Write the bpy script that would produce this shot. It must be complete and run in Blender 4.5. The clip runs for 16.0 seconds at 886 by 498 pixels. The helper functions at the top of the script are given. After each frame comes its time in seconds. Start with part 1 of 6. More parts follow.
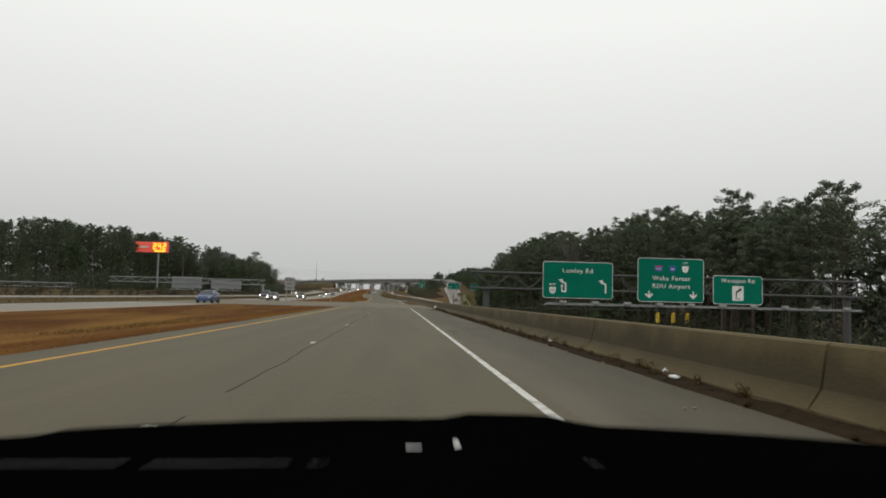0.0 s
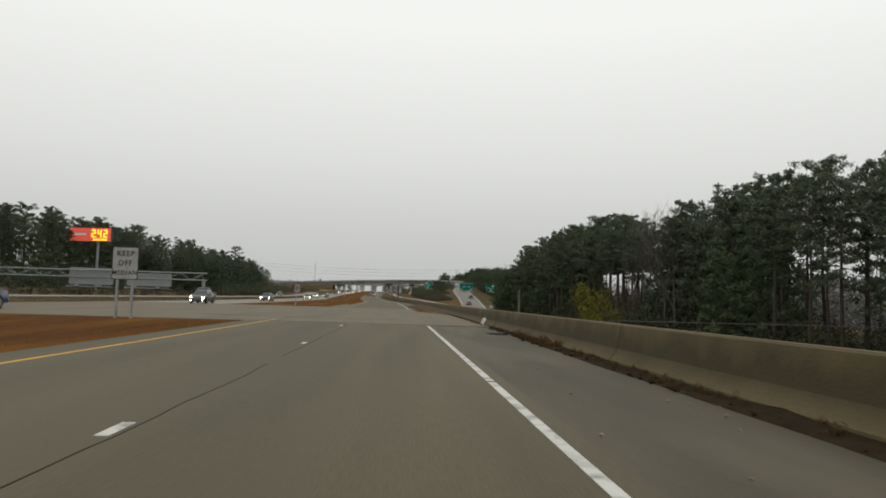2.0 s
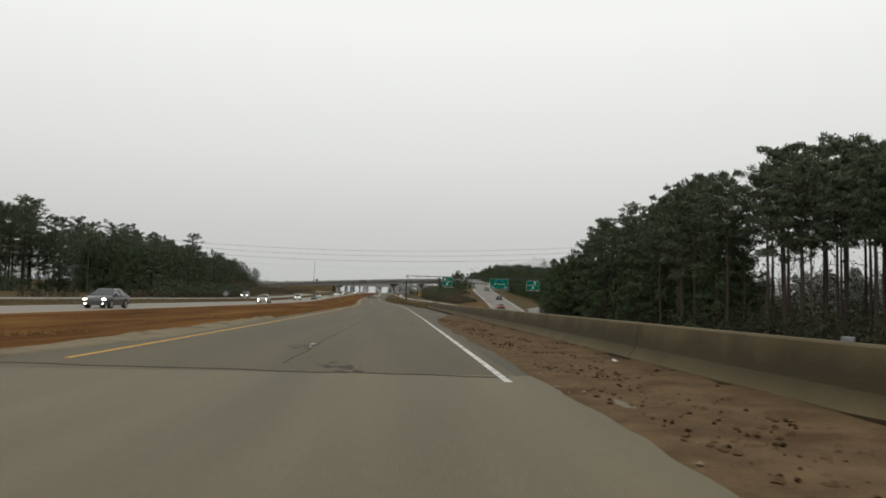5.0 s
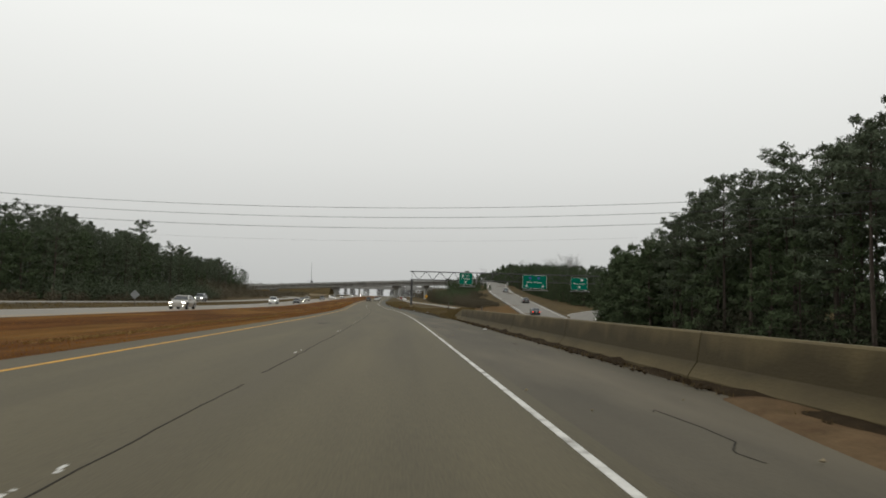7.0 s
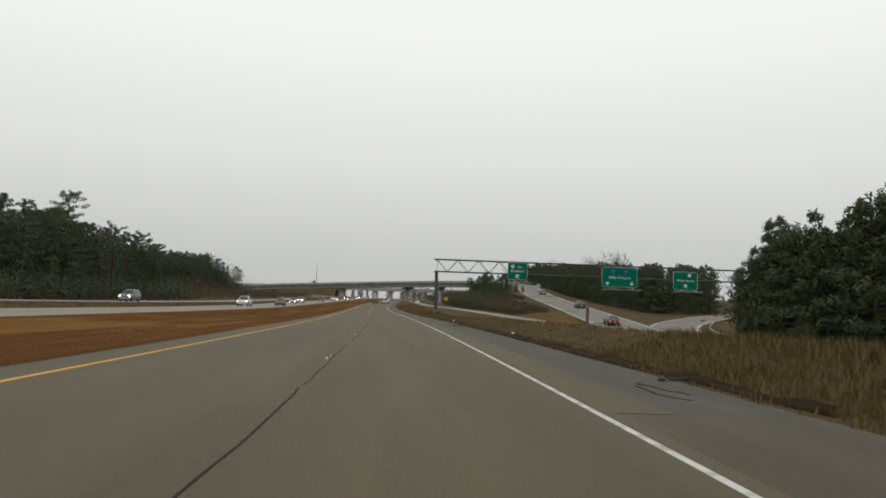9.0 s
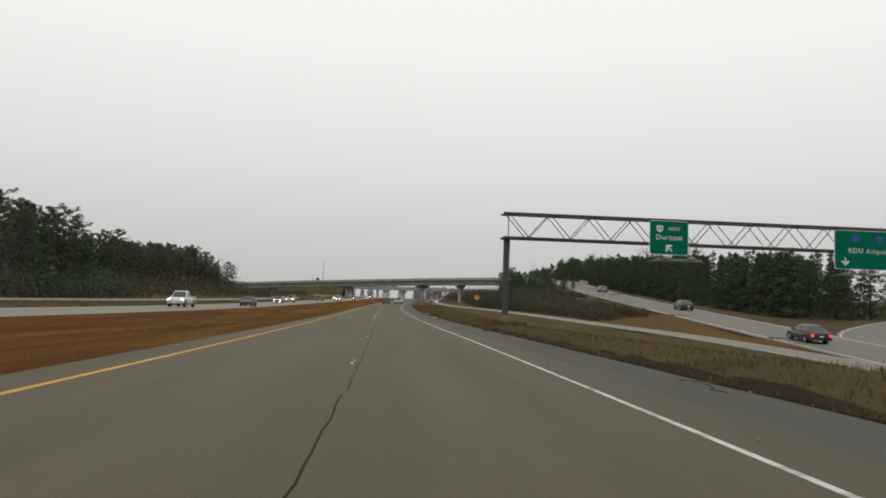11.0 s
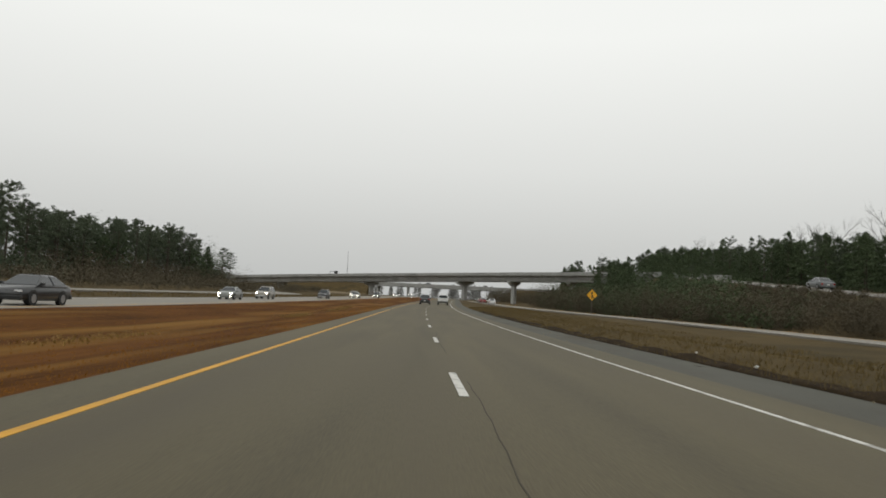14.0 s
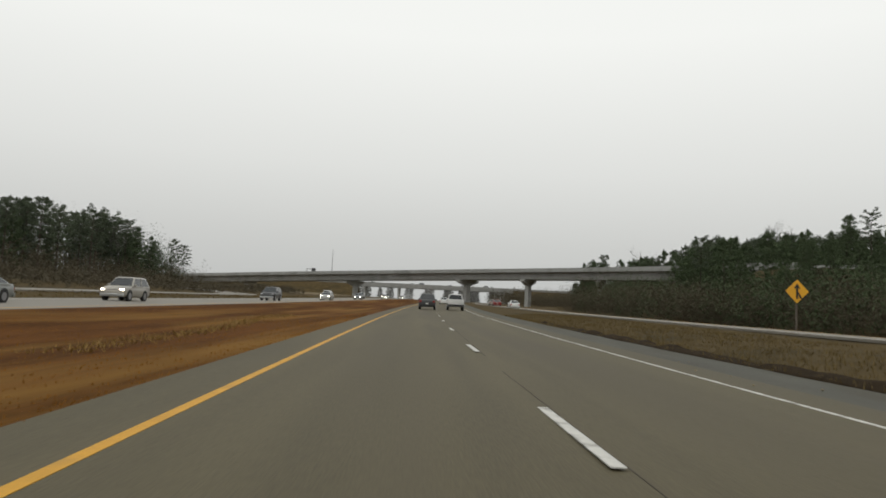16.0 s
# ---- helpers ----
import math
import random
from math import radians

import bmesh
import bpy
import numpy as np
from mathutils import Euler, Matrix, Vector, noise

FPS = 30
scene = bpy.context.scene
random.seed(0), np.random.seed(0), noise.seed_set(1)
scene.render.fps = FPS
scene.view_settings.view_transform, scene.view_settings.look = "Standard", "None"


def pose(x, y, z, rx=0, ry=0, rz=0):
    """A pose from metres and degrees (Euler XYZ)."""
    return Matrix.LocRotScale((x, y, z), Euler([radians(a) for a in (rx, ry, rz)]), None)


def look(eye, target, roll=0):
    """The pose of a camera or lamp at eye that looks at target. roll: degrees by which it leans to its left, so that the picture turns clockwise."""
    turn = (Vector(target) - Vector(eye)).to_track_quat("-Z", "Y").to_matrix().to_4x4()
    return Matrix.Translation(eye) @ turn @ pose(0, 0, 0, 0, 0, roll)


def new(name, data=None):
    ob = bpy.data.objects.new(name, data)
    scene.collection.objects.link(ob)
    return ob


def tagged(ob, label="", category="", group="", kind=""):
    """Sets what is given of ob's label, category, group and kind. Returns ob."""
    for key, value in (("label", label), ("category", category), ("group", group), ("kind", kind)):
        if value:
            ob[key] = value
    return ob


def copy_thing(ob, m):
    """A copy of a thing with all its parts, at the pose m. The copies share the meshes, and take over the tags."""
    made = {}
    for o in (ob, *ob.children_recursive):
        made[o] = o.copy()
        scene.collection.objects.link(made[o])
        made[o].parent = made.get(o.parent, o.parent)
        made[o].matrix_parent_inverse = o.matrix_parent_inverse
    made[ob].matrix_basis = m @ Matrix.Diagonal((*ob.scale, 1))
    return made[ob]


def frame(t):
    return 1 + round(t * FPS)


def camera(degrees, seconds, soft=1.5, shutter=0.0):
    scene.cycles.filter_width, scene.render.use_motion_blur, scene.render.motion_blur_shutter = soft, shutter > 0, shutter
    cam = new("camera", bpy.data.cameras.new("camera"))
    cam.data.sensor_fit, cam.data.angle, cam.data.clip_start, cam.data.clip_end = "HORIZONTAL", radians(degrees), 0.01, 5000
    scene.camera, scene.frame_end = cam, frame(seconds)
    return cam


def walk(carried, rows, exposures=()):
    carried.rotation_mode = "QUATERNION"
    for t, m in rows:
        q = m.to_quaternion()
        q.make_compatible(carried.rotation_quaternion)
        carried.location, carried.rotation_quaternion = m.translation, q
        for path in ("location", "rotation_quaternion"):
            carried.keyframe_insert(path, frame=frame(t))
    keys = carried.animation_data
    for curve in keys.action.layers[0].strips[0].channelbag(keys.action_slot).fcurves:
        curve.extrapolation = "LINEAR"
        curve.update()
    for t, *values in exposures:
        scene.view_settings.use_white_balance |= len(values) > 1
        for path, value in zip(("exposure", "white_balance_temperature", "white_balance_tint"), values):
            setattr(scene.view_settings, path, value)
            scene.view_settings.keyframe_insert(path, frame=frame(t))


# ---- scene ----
cam = camera(63.75, 16.0, soft=1.8, shutter=0.05)

# ---- the line of the road: heading and grade every 100 m, from 100 m behind the start ----
STEP = 100.0
HEADING = [0.92, 0.6, 1.14, 2.08, 4.97, 3.67, 1.22, 1.0, 1.02, 1.02, 1.01, 1.0]
GRADE = [-0.65, -0.49, -0.24, -0.15, -0.15, 0.51, 0.83, 0.86, 0.72, 0.52, 0.32, 0.14]
S_GRID = np.arange(-100.0, 1000.1, 5.0)
NODES = np.arange(-100.0, 1000.1, STEP)
H_GRID = np.radians(np.interp(S_GRID, NODES, HEADING))
G_GRID = np.radians(np.interp(S_GRID, NODES, GRADE))
X_GRID = np.concatenate([[0], np.cumsum(-np.sin(H_GRID[:-1]) * 5)])
Y_GRID = np.concatenate([[0], np.cumsum(np.cos(H_GRID[:-1]) * 5)])
Z_GRID = np.concatenate([[0], np.cumsum(G_GRID[:-1] * 5)])
X_GRID, Y_GRID, Z_GRID = X_GRID - X_GRID[20], Y_GRID - Y_GRID[20], Z_GRID - Z_GRID[20]


def heading(s):
    return float(np.interp(s, S_GRID, H_GRID))


def road_z(s):
    return float(np.interp(s, S_GRID, Z_GRID))


def rd(s, lat, z=0.0):
    """Place at s metres along the road, lat metres to the right of the lane line, z above the road."""
    h = heading(s)
    over = s - min(max(s, S_GRID[0]), S_GRID[-1])
    x, y = np.interp(s, S_GRID, X_GRID), np.interp(s, S_GRID, Y_GRID)
    x, y = x - math.sin(h) * over, y + math.cos(h) * over
    return Vector((x + lat * math.cos(h), y + lat * math.sin(h), z + road_z(s)))


def rd_pose(s, lat, z=0.0, turn=0.0):
    """Pose at a road place; turn in degrees, 0: y axis along the way of travel."""
    return Matrix.Translation(rd(s, lat, z)) @ Matrix.Rotation(heading(s) + radians(turn), 4, "Z")


# ---- the camera's way: seconds, metres along, metres across, turn, tilt, lean ----
EYE_HEIGHT = 1.142
WAY = [
    (0.0, 0.0, 2.11, -3.41, 4.11, 1.43),
    (0.5, 11.9, 2.19, -3.41, 4.11, 1.47),
    (1.0, 23.9, 2.23, -3.40, 4.13, 1.72),
    (1.5, 35.9, 2.26, -3.49, 4.07, 1.40),
    (2.0, 47.9, 2.33, -3.38, 4.21, 1.71),
    (2.5, 59.9, 2.24, -3.84, 4.61, 1.88),
    (3.0, 72.0, 2.48, -3.28, 4.30, 1.65),
    (3.5, 84.0, 2.40, -3.27, 4.54, 1.66),
    (4.0, 96.1, 2.57, -3.02, 4.46, 1.47),
    (4.5, 108.2, 2.39, -3.16, 4.28, 0.96),
    (5.0, 120.3, 2.10, -3.35, 4.19, 1.34),
    (6.2, 149.5, 2.12, -3.49, 4.34, 1.30),
    (7.5, 181.2, 2.08, -3.67, 4.49, 1.20),
    (8.0, 193.4, 1.80, -3.63, 4.62, 1.85),
    (8.5, 205.6, 1.59, -3.67, 4.75, 1.95),
    (9.0, 217.9, 1.38, -3.57, 4.67, 1.83),
    (10.2, 247.4, 0.95, -3.84, 4.68, 1.90),
    (11.5, 279.5, 0.54, -4.08, 4.67, 1.96),
    (12.0, 291.9, 0.47, -3.93, 4.65, 2.08),
    (12.5, 304.3, 0.19, -3.66, 4.66, 1.87),
    (13.0, 316.7, -0.05, -2.98, 4.60, 1.95),
    (13.5, 329.1, -0.39, -2.60, 4.54, 2.33),
    (14.0, 341.6, -0.68, -2.10, 4.37, 2.85),
    (14.5, 354.0, -0.97, -1.99, 4.17, 2.97),
    (15.0, 366.5, -1.15, -1.51, 4.21, 2.93),
    (15.5, 379.0, -1.34, -1.85, 4.23, 2.85),
    (16.0, 391.5, -1.53, -2.20, 4.26, 2.75),
]


def eye_pose(s, lat, turn, tilt, lean):
    g = math.degrees(float(np.interp(s, S_GRID, G_GRID)))
    m = Matrix.Translation(rd(s, lat, EYE_HEIGHT))
    m = m @ Matrix.Rotation(heading(s) + radians(turn), 4, "Z") @ Matrix.Rotation(radians(90 + tilt + g), 4, "X")
    return m @ Matrix.Rotation(radians(lean), 4, "Z")


walk(cam, [(t, eye_pose(*row)) for t, *row in WAY])

# ---- light: a bright overcast sky, greyer towards the horizon, and a very soft sun ----
world = bpy.data.worlds.new("overcast")
scene.world = world
world.use_nodes = True
wn, wl = world.node_tree.nodes, world.node_tree.links
bg = wn["Background"]
tc, sep, ramp = wn.new("ShaderNodeTexCoord"), wn.new("ShaderNodeSeparateXYZ"), wn.new("ShaderNodeValToRGB")
wl.new(tc.outputs["Generated"], sep.inputs[0])
wl.new(sep.outputs["Z"], ramp.inputs[0])
wl.new(ramp.outputs[0], bg.inputs["Color"])
el = ramp.color_ramp.elements
el[0].position, el[0].color = 0.0, (0.50, 0.51, 0.50, 1)
el[1].position, el[1].color = 1.0, (0.95, 0.97, 0.95, 1)
for p, c in ((0.09, 0.60), (0.19, 0.735), (0.36, 0.90)):
    e = el.new(p)
    e.color = (c, c * 1.012, c * 0.982, 1)
bg.inputs["Strength"].default_value = 1.0
sun = new("sun", bpy.data.lights.new("sun", "SUN"))
sun.data.energy, sun.data.angle, sun.data.color = 0.5, radians(60), (1.0, 0.97, 0.93)
sun.matrix_world = look((0, 0, 50), (12, 30, 0))


# ---- materials ----
def mat(name, colour, rough=0.8, dark=0.7, scale=3.0, fine=40.0, bump=0.15, metal=0.0, coord="Object", stretch=(1, 1, 1), light=1.15, spec=0.5, stain=None, stain_scale=0.25, random_tint=0.0):
    """Two scales of variation, fine relief, and, where asked, large stains of another colour."""
    m = bpy.data.materials.new(name)
    m.use_nodes = True
    n, l = m.node_tree.nodes, m.node_tree.links
    b = n["Principled BSDF"]
    t, mp = n.new("ShaderNodeTexCoord"), n.new("ShaderNodeMapping")
    mp.inputs["Scale"].default_value = stretch
    l.new(t.outputs[coord], mp.inputs[0])
    big, small = n.new("ShaderNodeTexNoise"), n.new("ShaderNodeTexNoise")
    big.inputs["Scale"].default_value, big.inputs["Detail"].default_value = scale, 5
    small.inputs["Scale"].default_value, small.inputs["Detail"].default_value = fine, 3
    l.new(mp.outputs[0], big.inputs["Vector"]), l.new(mp.outputs[0], small.inputs["Vector"])
    cr = n.new("ShaderNodeValToRGB")
    cr.color_ramp.elements[0].position, cr.color_ramp.elements[1].position = 0.3, 0.7
    cr.color_ramp.elements[0].color = (*[c * dark for c in colour], 1)
    cr.color_ramp.elements[1].color = (*[min(1, c * light) for c in colour], 1)
    mix = n.new("ShaderNodeMix")
    mix.data_type = "FLOAT"
    mix.inputs[0].default_value = 0.4
    l.new(big.outputs[0], mix.inputs[2]), l.new(small.outputs[0], mix.inputs[3])
    l.new(mix.outputs[0], cr.inputs[0])
    out = cr.outputs[0]
    if stain:
        st, sr, sm = n.new("ShaderNodeTexNoise"), n.new("ShaderNodeValToRGB"), n.new("ShaderNodeMix")
        st.inputs["Scale"].default_value, st.inputs["Detail"].default_value = stain_scale, 6
        l.new(mp.outputs[0], st.inputs["Vector"])
        sr.color_ramp.elements[0].position, sr.color_ramp.elements[1].position = 0.5, 0.68
        l.new(st.outputs[0], sr.inputs[0])
        sm.data_type = "RGBA"
        l.new(sr.outputs[0], sm.inputs[0]), l.new(out, sm.inputs[6])
        sm.inputs[7].default_value = (*stain, 1)
        out = sm.outputs[2]
    if random_tint:
        oi, hs, ma = n.new("ShaderNodeObjectInfo"), n.new("ShaderNodeHueSaturation"), n.new("ShaderNodeMapRange")
        ma.inputs[3].default_value, ma.inputs[4].default_value = 1 - random_tint, 1 + random_tint
        l.new(oi.outputs["Random"], ma.inputs[0]), l.new(ma.outputs[0], hs.inputs["Value"]), l.new(out, hs.inputs["Color"])
        out = hs.outputs[0]
    l.new(out, b.inputs["Base Color"])
    b.inputs["Roughness"].default_value, b.inputs["Metallic"].default_value = rough, metal
    b.inputs["Specular IOR Level"].default_value = spec
    if bump:
        bp = n.new("ShaderNodeBump")
        bp.inputs["Strength"].default_value = bump
        bp.inputs["Distance"].default_value = 0.02
        l.new(small.outputs[0], bp.inputs["Height"]), l.new(bp.outputs[0], b.inputs["Normal"])
    return m


def glow(name, colour, strength):
    m = bpy.data.materials.new(name)
    m.use_nodes = True
    b = m.node_tree.nodes["Principled BSDF"]
    b.inputs["Base Color"].default_value = (*colour, 1)
    b.inputs["Emission Color"].default_value = (*colour, 1)
    b.inputs["Emission Strength"].default_value = strength
    return m


def leafy(name, colour, rough=0.75, spread=0.5):
    """Foliage: each clump's pieces differ a little."""
    m = bpy.data.materials.new(name)
    m.use_nodes = True
    n, l = m.node_tree.nodes, m.node_tree.links
    b = n["Principled BSDF"]
    g, r, oi, ad = n.new("ShaderNodeNewGeometry"), n.new("ShaderNodeValToRGB"), n.new("ShaderNodeObjectInfo"), n.new("ShaderNodeMix")
    ad.data_type, ad.inputs[0].default_value = "FLOAT", 0.4
    l.new(g.outputs["Random Per Island"], ad.inputs[2]), l.new(oi.outputs["Random"], ad.inputs[3])
    l.new(ad.outputs[0], r.inputs[0])
    r.color_ramp.elements[0].color = (*[c * (1 - spread) for c in colour], 1)
    r.color_ramp.elements[1].color = (*[c * (1 + spread) for c in colour], 1)
    l.new(r.outputs[0], b.inputs["Base Color"])
    b.inputs["Roughness"].default_value = rough
    b.inputs["Specular IOR Level"].default_value = 0.06
    return m


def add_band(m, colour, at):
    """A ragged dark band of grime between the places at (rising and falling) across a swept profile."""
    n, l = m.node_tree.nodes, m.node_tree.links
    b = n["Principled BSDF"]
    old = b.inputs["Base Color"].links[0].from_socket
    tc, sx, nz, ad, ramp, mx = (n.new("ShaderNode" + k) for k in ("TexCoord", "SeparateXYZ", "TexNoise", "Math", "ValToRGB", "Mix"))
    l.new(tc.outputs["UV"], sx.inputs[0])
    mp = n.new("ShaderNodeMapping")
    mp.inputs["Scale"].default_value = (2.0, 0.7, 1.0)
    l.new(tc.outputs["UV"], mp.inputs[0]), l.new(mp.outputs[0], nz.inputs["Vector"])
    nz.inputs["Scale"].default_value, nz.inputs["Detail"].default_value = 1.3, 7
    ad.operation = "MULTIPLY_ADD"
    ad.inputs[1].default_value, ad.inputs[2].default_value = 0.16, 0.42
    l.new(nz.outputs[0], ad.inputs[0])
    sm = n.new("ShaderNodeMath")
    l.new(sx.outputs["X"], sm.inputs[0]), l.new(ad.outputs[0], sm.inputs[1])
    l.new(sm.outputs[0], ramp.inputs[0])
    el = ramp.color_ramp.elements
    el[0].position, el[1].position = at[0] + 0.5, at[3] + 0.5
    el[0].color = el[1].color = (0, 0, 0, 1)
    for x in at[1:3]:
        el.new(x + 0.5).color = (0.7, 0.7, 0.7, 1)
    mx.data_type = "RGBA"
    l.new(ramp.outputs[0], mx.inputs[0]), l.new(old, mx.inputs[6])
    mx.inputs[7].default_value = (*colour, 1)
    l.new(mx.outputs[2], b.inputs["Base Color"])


ASPHALT = mat("old_asphalt", (0.092, 0.076, 0.040), 0.8, 0.58, 1.0, 60, 0.25, coord="UV", stretch=(1.0, 0.06, 1), stain=(0.066, 0.054, 0.031), stain_scale=0.5, spec=0.35)
ASPHALT_PALE = mat("pale_worn_asphalt", (0.126, 0.105, 0.064), 0.8, 0.75, 1.0, 60, 0.25, coord="UV", stretch=(1.0, 0.08, 1), stain=(0.088, 0.075, 0.052), stain_scale=0.35, spec=0.35)
ASPHALT_RAMP = mat("ramp_asphalt", (0.135, 0.124, 0.102), 0.75, 0.8, 1.0, 40, 0.2, coord="UV", stretch=(1.0, 0.06, 1), stain=(0.105, 0.096, 0.08), stain_scale=0.4)
ASPHALT_FAR = mat("grey_asphalt", (0.175, 0.158, 0.128), 0.72, 0.8, 1.0, 40, 0.2, coord="UV", stretch=(1.0, 0.06, 1))
SHOULDER = mat("shoulder_asphalt", (0.066, 0.055, 0.034), 0.82, 0.65, 1.5, 50, 0.35, coord="UV", stretch=(1.0, 0.15, 1), stain=(0.095, 0.078, 0.05), stain_scale=0.6, spec=0.35)
GRAVEL = mat("grey_green_gravel_shoulder", (0.074, 0.072, 0.058), 0.9, 0.7, 1.5, 50, 0.5, coord="UV", stretch=(1.0, 0.2, 1), stain=(0.055, 0.048, 0.034), stain_scale=0.6, spec=0.3)
TAR = mat("tar", (0.026, 0.023, 0.018), 0.95, 0.7, 4, 50, 0.2, spec=0.1)
BARRIER = mat("stained_barrier_concrete", (0.112, 0.087, 0.041), 0.9, 0.72, 1.2, 30, 0.3, stretch=(1, 0.35, 1), stain=(0.085, 0.066, 0.034), stain_scale=0.8, spec=0.3)
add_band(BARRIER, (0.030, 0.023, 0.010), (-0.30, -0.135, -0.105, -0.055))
WHITE_PAINT = mat("worn_white_paint", (0.50, 0.49, 0.45), 0.6, 0.85, 2, 30, 0.1, stain=(0.18, 0.17, 0.145), stain_scale=3.0)
YELLOW_PAINT = mat("yellow_paint", (0.52, 0.26, 0.006), 0.7, 0.8, 2, 30, 0.1, stain=(0.40, 0.21, 0.02), stain_scale=1.5)
DIRT = mat("brown_dirt", (0.124, 0.082, 0.044), 0.95, 0.5, 2.2, 25, 1.0, stain=(0.070, 0.042, 0.022), stain_scale=1.3, spec=0.05)
SAND = mat("pale_washed_sand", (0.20, 0.165, 0.11), 0.95, 0.7, 2.0, 30, 0.6, stain=(0.13, 0.10, 0.065), stain_scale=1.0, spec=0.05)
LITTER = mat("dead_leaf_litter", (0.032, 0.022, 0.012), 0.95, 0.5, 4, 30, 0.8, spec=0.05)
ROAD_STAIN = mat("oil_darkened_asphalt", (0.042, 0.036, 0.027), 0.85, 0.7, 3, 50, 0.2, spec=0.2)
GRASS_GROUND = mat("dormant_grass", (0.098, 0.039, 0.008), 0.95, 0.3, 0.8, 14, 0.8, stain=(0.165, 0.086, 0.020), stain_scale=0.42, stretch=(1, 0.10, 1), light=1.35, spec=0.04)
VERGE = mat("verge_ground", (0.086, 0.063, 0.030), 0.95, 0.6, 0.5, 12, 1.0, stain=(0.05, 0.04, 0.022), stain_scale=0.15, spec=0.04)
# dormant grass of the far field, paled to hold the haze in its colour
HAZED_FIELD_GRASS = mat("hazed_field_grass", (0.19, 0.15, 0.095), 0.95, 0.6, 0.3, 14, 0.6, stain=(0.14, 0.11, 0.07), stain_scale=0.08, spec=0.04)
TAN_GRASS = mat("tan_dormant_grass", (0.112, 0.066, 0.025), 0.95, 0.6, 0.5, 14, 0.8, stain=(0.085, 0.055, 0.026), stain_scale=0.25, stretch=(1, 0.3, 1), spec=0.04)
CONCRETE = mat("weathered_concrete", (0.215, 0.175, 0.105), 0.88, 0.72, 1.5, 30, 0.3, stain=(0.105, 0.08, 0.045), stain_scale=0.55)
BRIDGE_CONCRETE = mat("bridge_concrete", (0.27, 0.27, 0.255), 0.85, 0.8, 0.8, 20, 0.2, stain=(0.19, 0.19, 0.18), stain_scale=0.2)
PIER_CONCRETE = mat("pier_concrete", (0.34, 0.34, 0.32), 0.85, 0.85, 0.8, 20, 0.2)
GALV = mat("galvanised_steel", (0.30, 0.31, 0.31), 0.5, 0.8, 3, 40, 0.05, metal=0.6)
DARK_STEEL = mat("weathered_steel", (0.085, 0.085, 0.085), 0.6, 0.7, 3, 40, 0.1, metal=0.5)
SIGN_GREEN = mat("sign_green", (0.001, 0.125, 0.080), 0.7, 0.95, 1, 20, 0.0, spec=0.08)
SIGN_WHITE = mat("sign_white", (0.66, 0.66, 0.63), 0.6, 0.85, 1, 20, 0.0)
# weathered white sign face, darkened further as its backlit side
SIGN_DULL = mat("weathered_backlit_sign_face", (0.30, 0.30, 0.28), 0.7, 0.8, 3, 20, 0.0, stain=(0.2, 0.2, 0.18), stain_scale=2.0)
SIGN_BLUE = mat("sign_blue", (0.03, 0.07, 0.28), 0.5, 0.95, 1, 20, 0.0)
SIGN_RED = mat("sign_red", (0.45, 0.03, 0.03), 0.5, 0.95, 1, 20, 0.0)
SIGN_YELLOW = mat("sign_yellow", (0.72, 0.36, 0.015), 0.5, 0.92, 1, 20, 0.0)
SIGN_BLACK = mat("sign_black", (0.015, 0.015, 0.015), 0.5, 0.95, 1, 20, 0.0)
SIGN_BACK = mat("sign_back_aluminium", (0.24, 0.25, 0.25), 0.5, 0.85, 1.5, 20, 0.05, metal=0.4)
WOOD = mat("grey_wood", (0.14, 0.115, 0.09), 0.9, 0.6, 2, 30, 0.5, stretch=(4, 4, 0.5))
BARK = mat("pine_bark", (0.075, 0.06, 0.05), 0.95, 0.6, 2, 20, 0.6, stretch=(3, 3, 1), random_tint=0.3, spec=0.1)
BARK_GREY = mat("grey_bark", (0.085, 0.077, 0.066), 0.95, 0.6, 2, 20, 0.5, stretch=(3, 3, 1), random_tint=0.3)
NEEDLES = leafy("pine_needles", (0.082, 0.100, 0.064), spread=0.3)
NEEDLES_YOUNG = leafy("young_pine_needles", (0.064, 0.086, 0.044), spread=0.2)
NEEDLES_YELLOW = leafy("yellow_green_needles", (0.105, 0.10, 0.018))
BRUSH = leafy("bare_brush", (0.082, 0.070, 0.047), spread=0.25)
# pale grey of bare twigs; also carries distance haze in the base colour
HAZE_GREY_TWIGS = leafy("haze_grey_twigs", (0.19, 0.19, 0.18), spread=0.25)
# tone of the reflected lines modelled on the dashboard pad
DASH_REFLECTION = mat("dash_reflection", (0.012, 0.012, 0.012), 0.6, 0.9, 3, 80, 0.0)
# black plastic with the car roof's shade put into the base colour
DASH_BLACK_SHADED = mat("dash_black_shaded", (0.0012, 0.0012, 0.0012), 1.0, 0.8, 3, 80, 0.0, spec=0.0)
GRASS_BLADES = leafy("dry_grass_blades", (0.122, 0.089, 0.038), spread=0.3)
UNDERGROWTH = leafy("dark_undergrowth", (0.046, 0.048, 0.030), spread=0.35)
STRAW = leafy("pale_straw_grass", (0.23, 0.145, 0.050), spread=0.35)
WEEDS = leafy("dead_weeds", (0.080, 0.048, 0.020), spread=0.4)
GRASS_RUST = leafy("rust_grass_blades", (0.23, 0.105, 0.022), spread=0.2)
RUBBER = mat("tyre_rubber", (0.02, 0.02, 0.02), 0.85, 0.8, 6, 60, 0.2)
RIM = mat("alloy", (0.35, 0.35, 0.36), 0.4, 0.85, 3, 30, 0.05, metal=0.8)
CAR_GLASS = mat("tinted_glass", (0.02, 0.024, 0.026), 0.08, 0.9, 1, 5, 0.0)
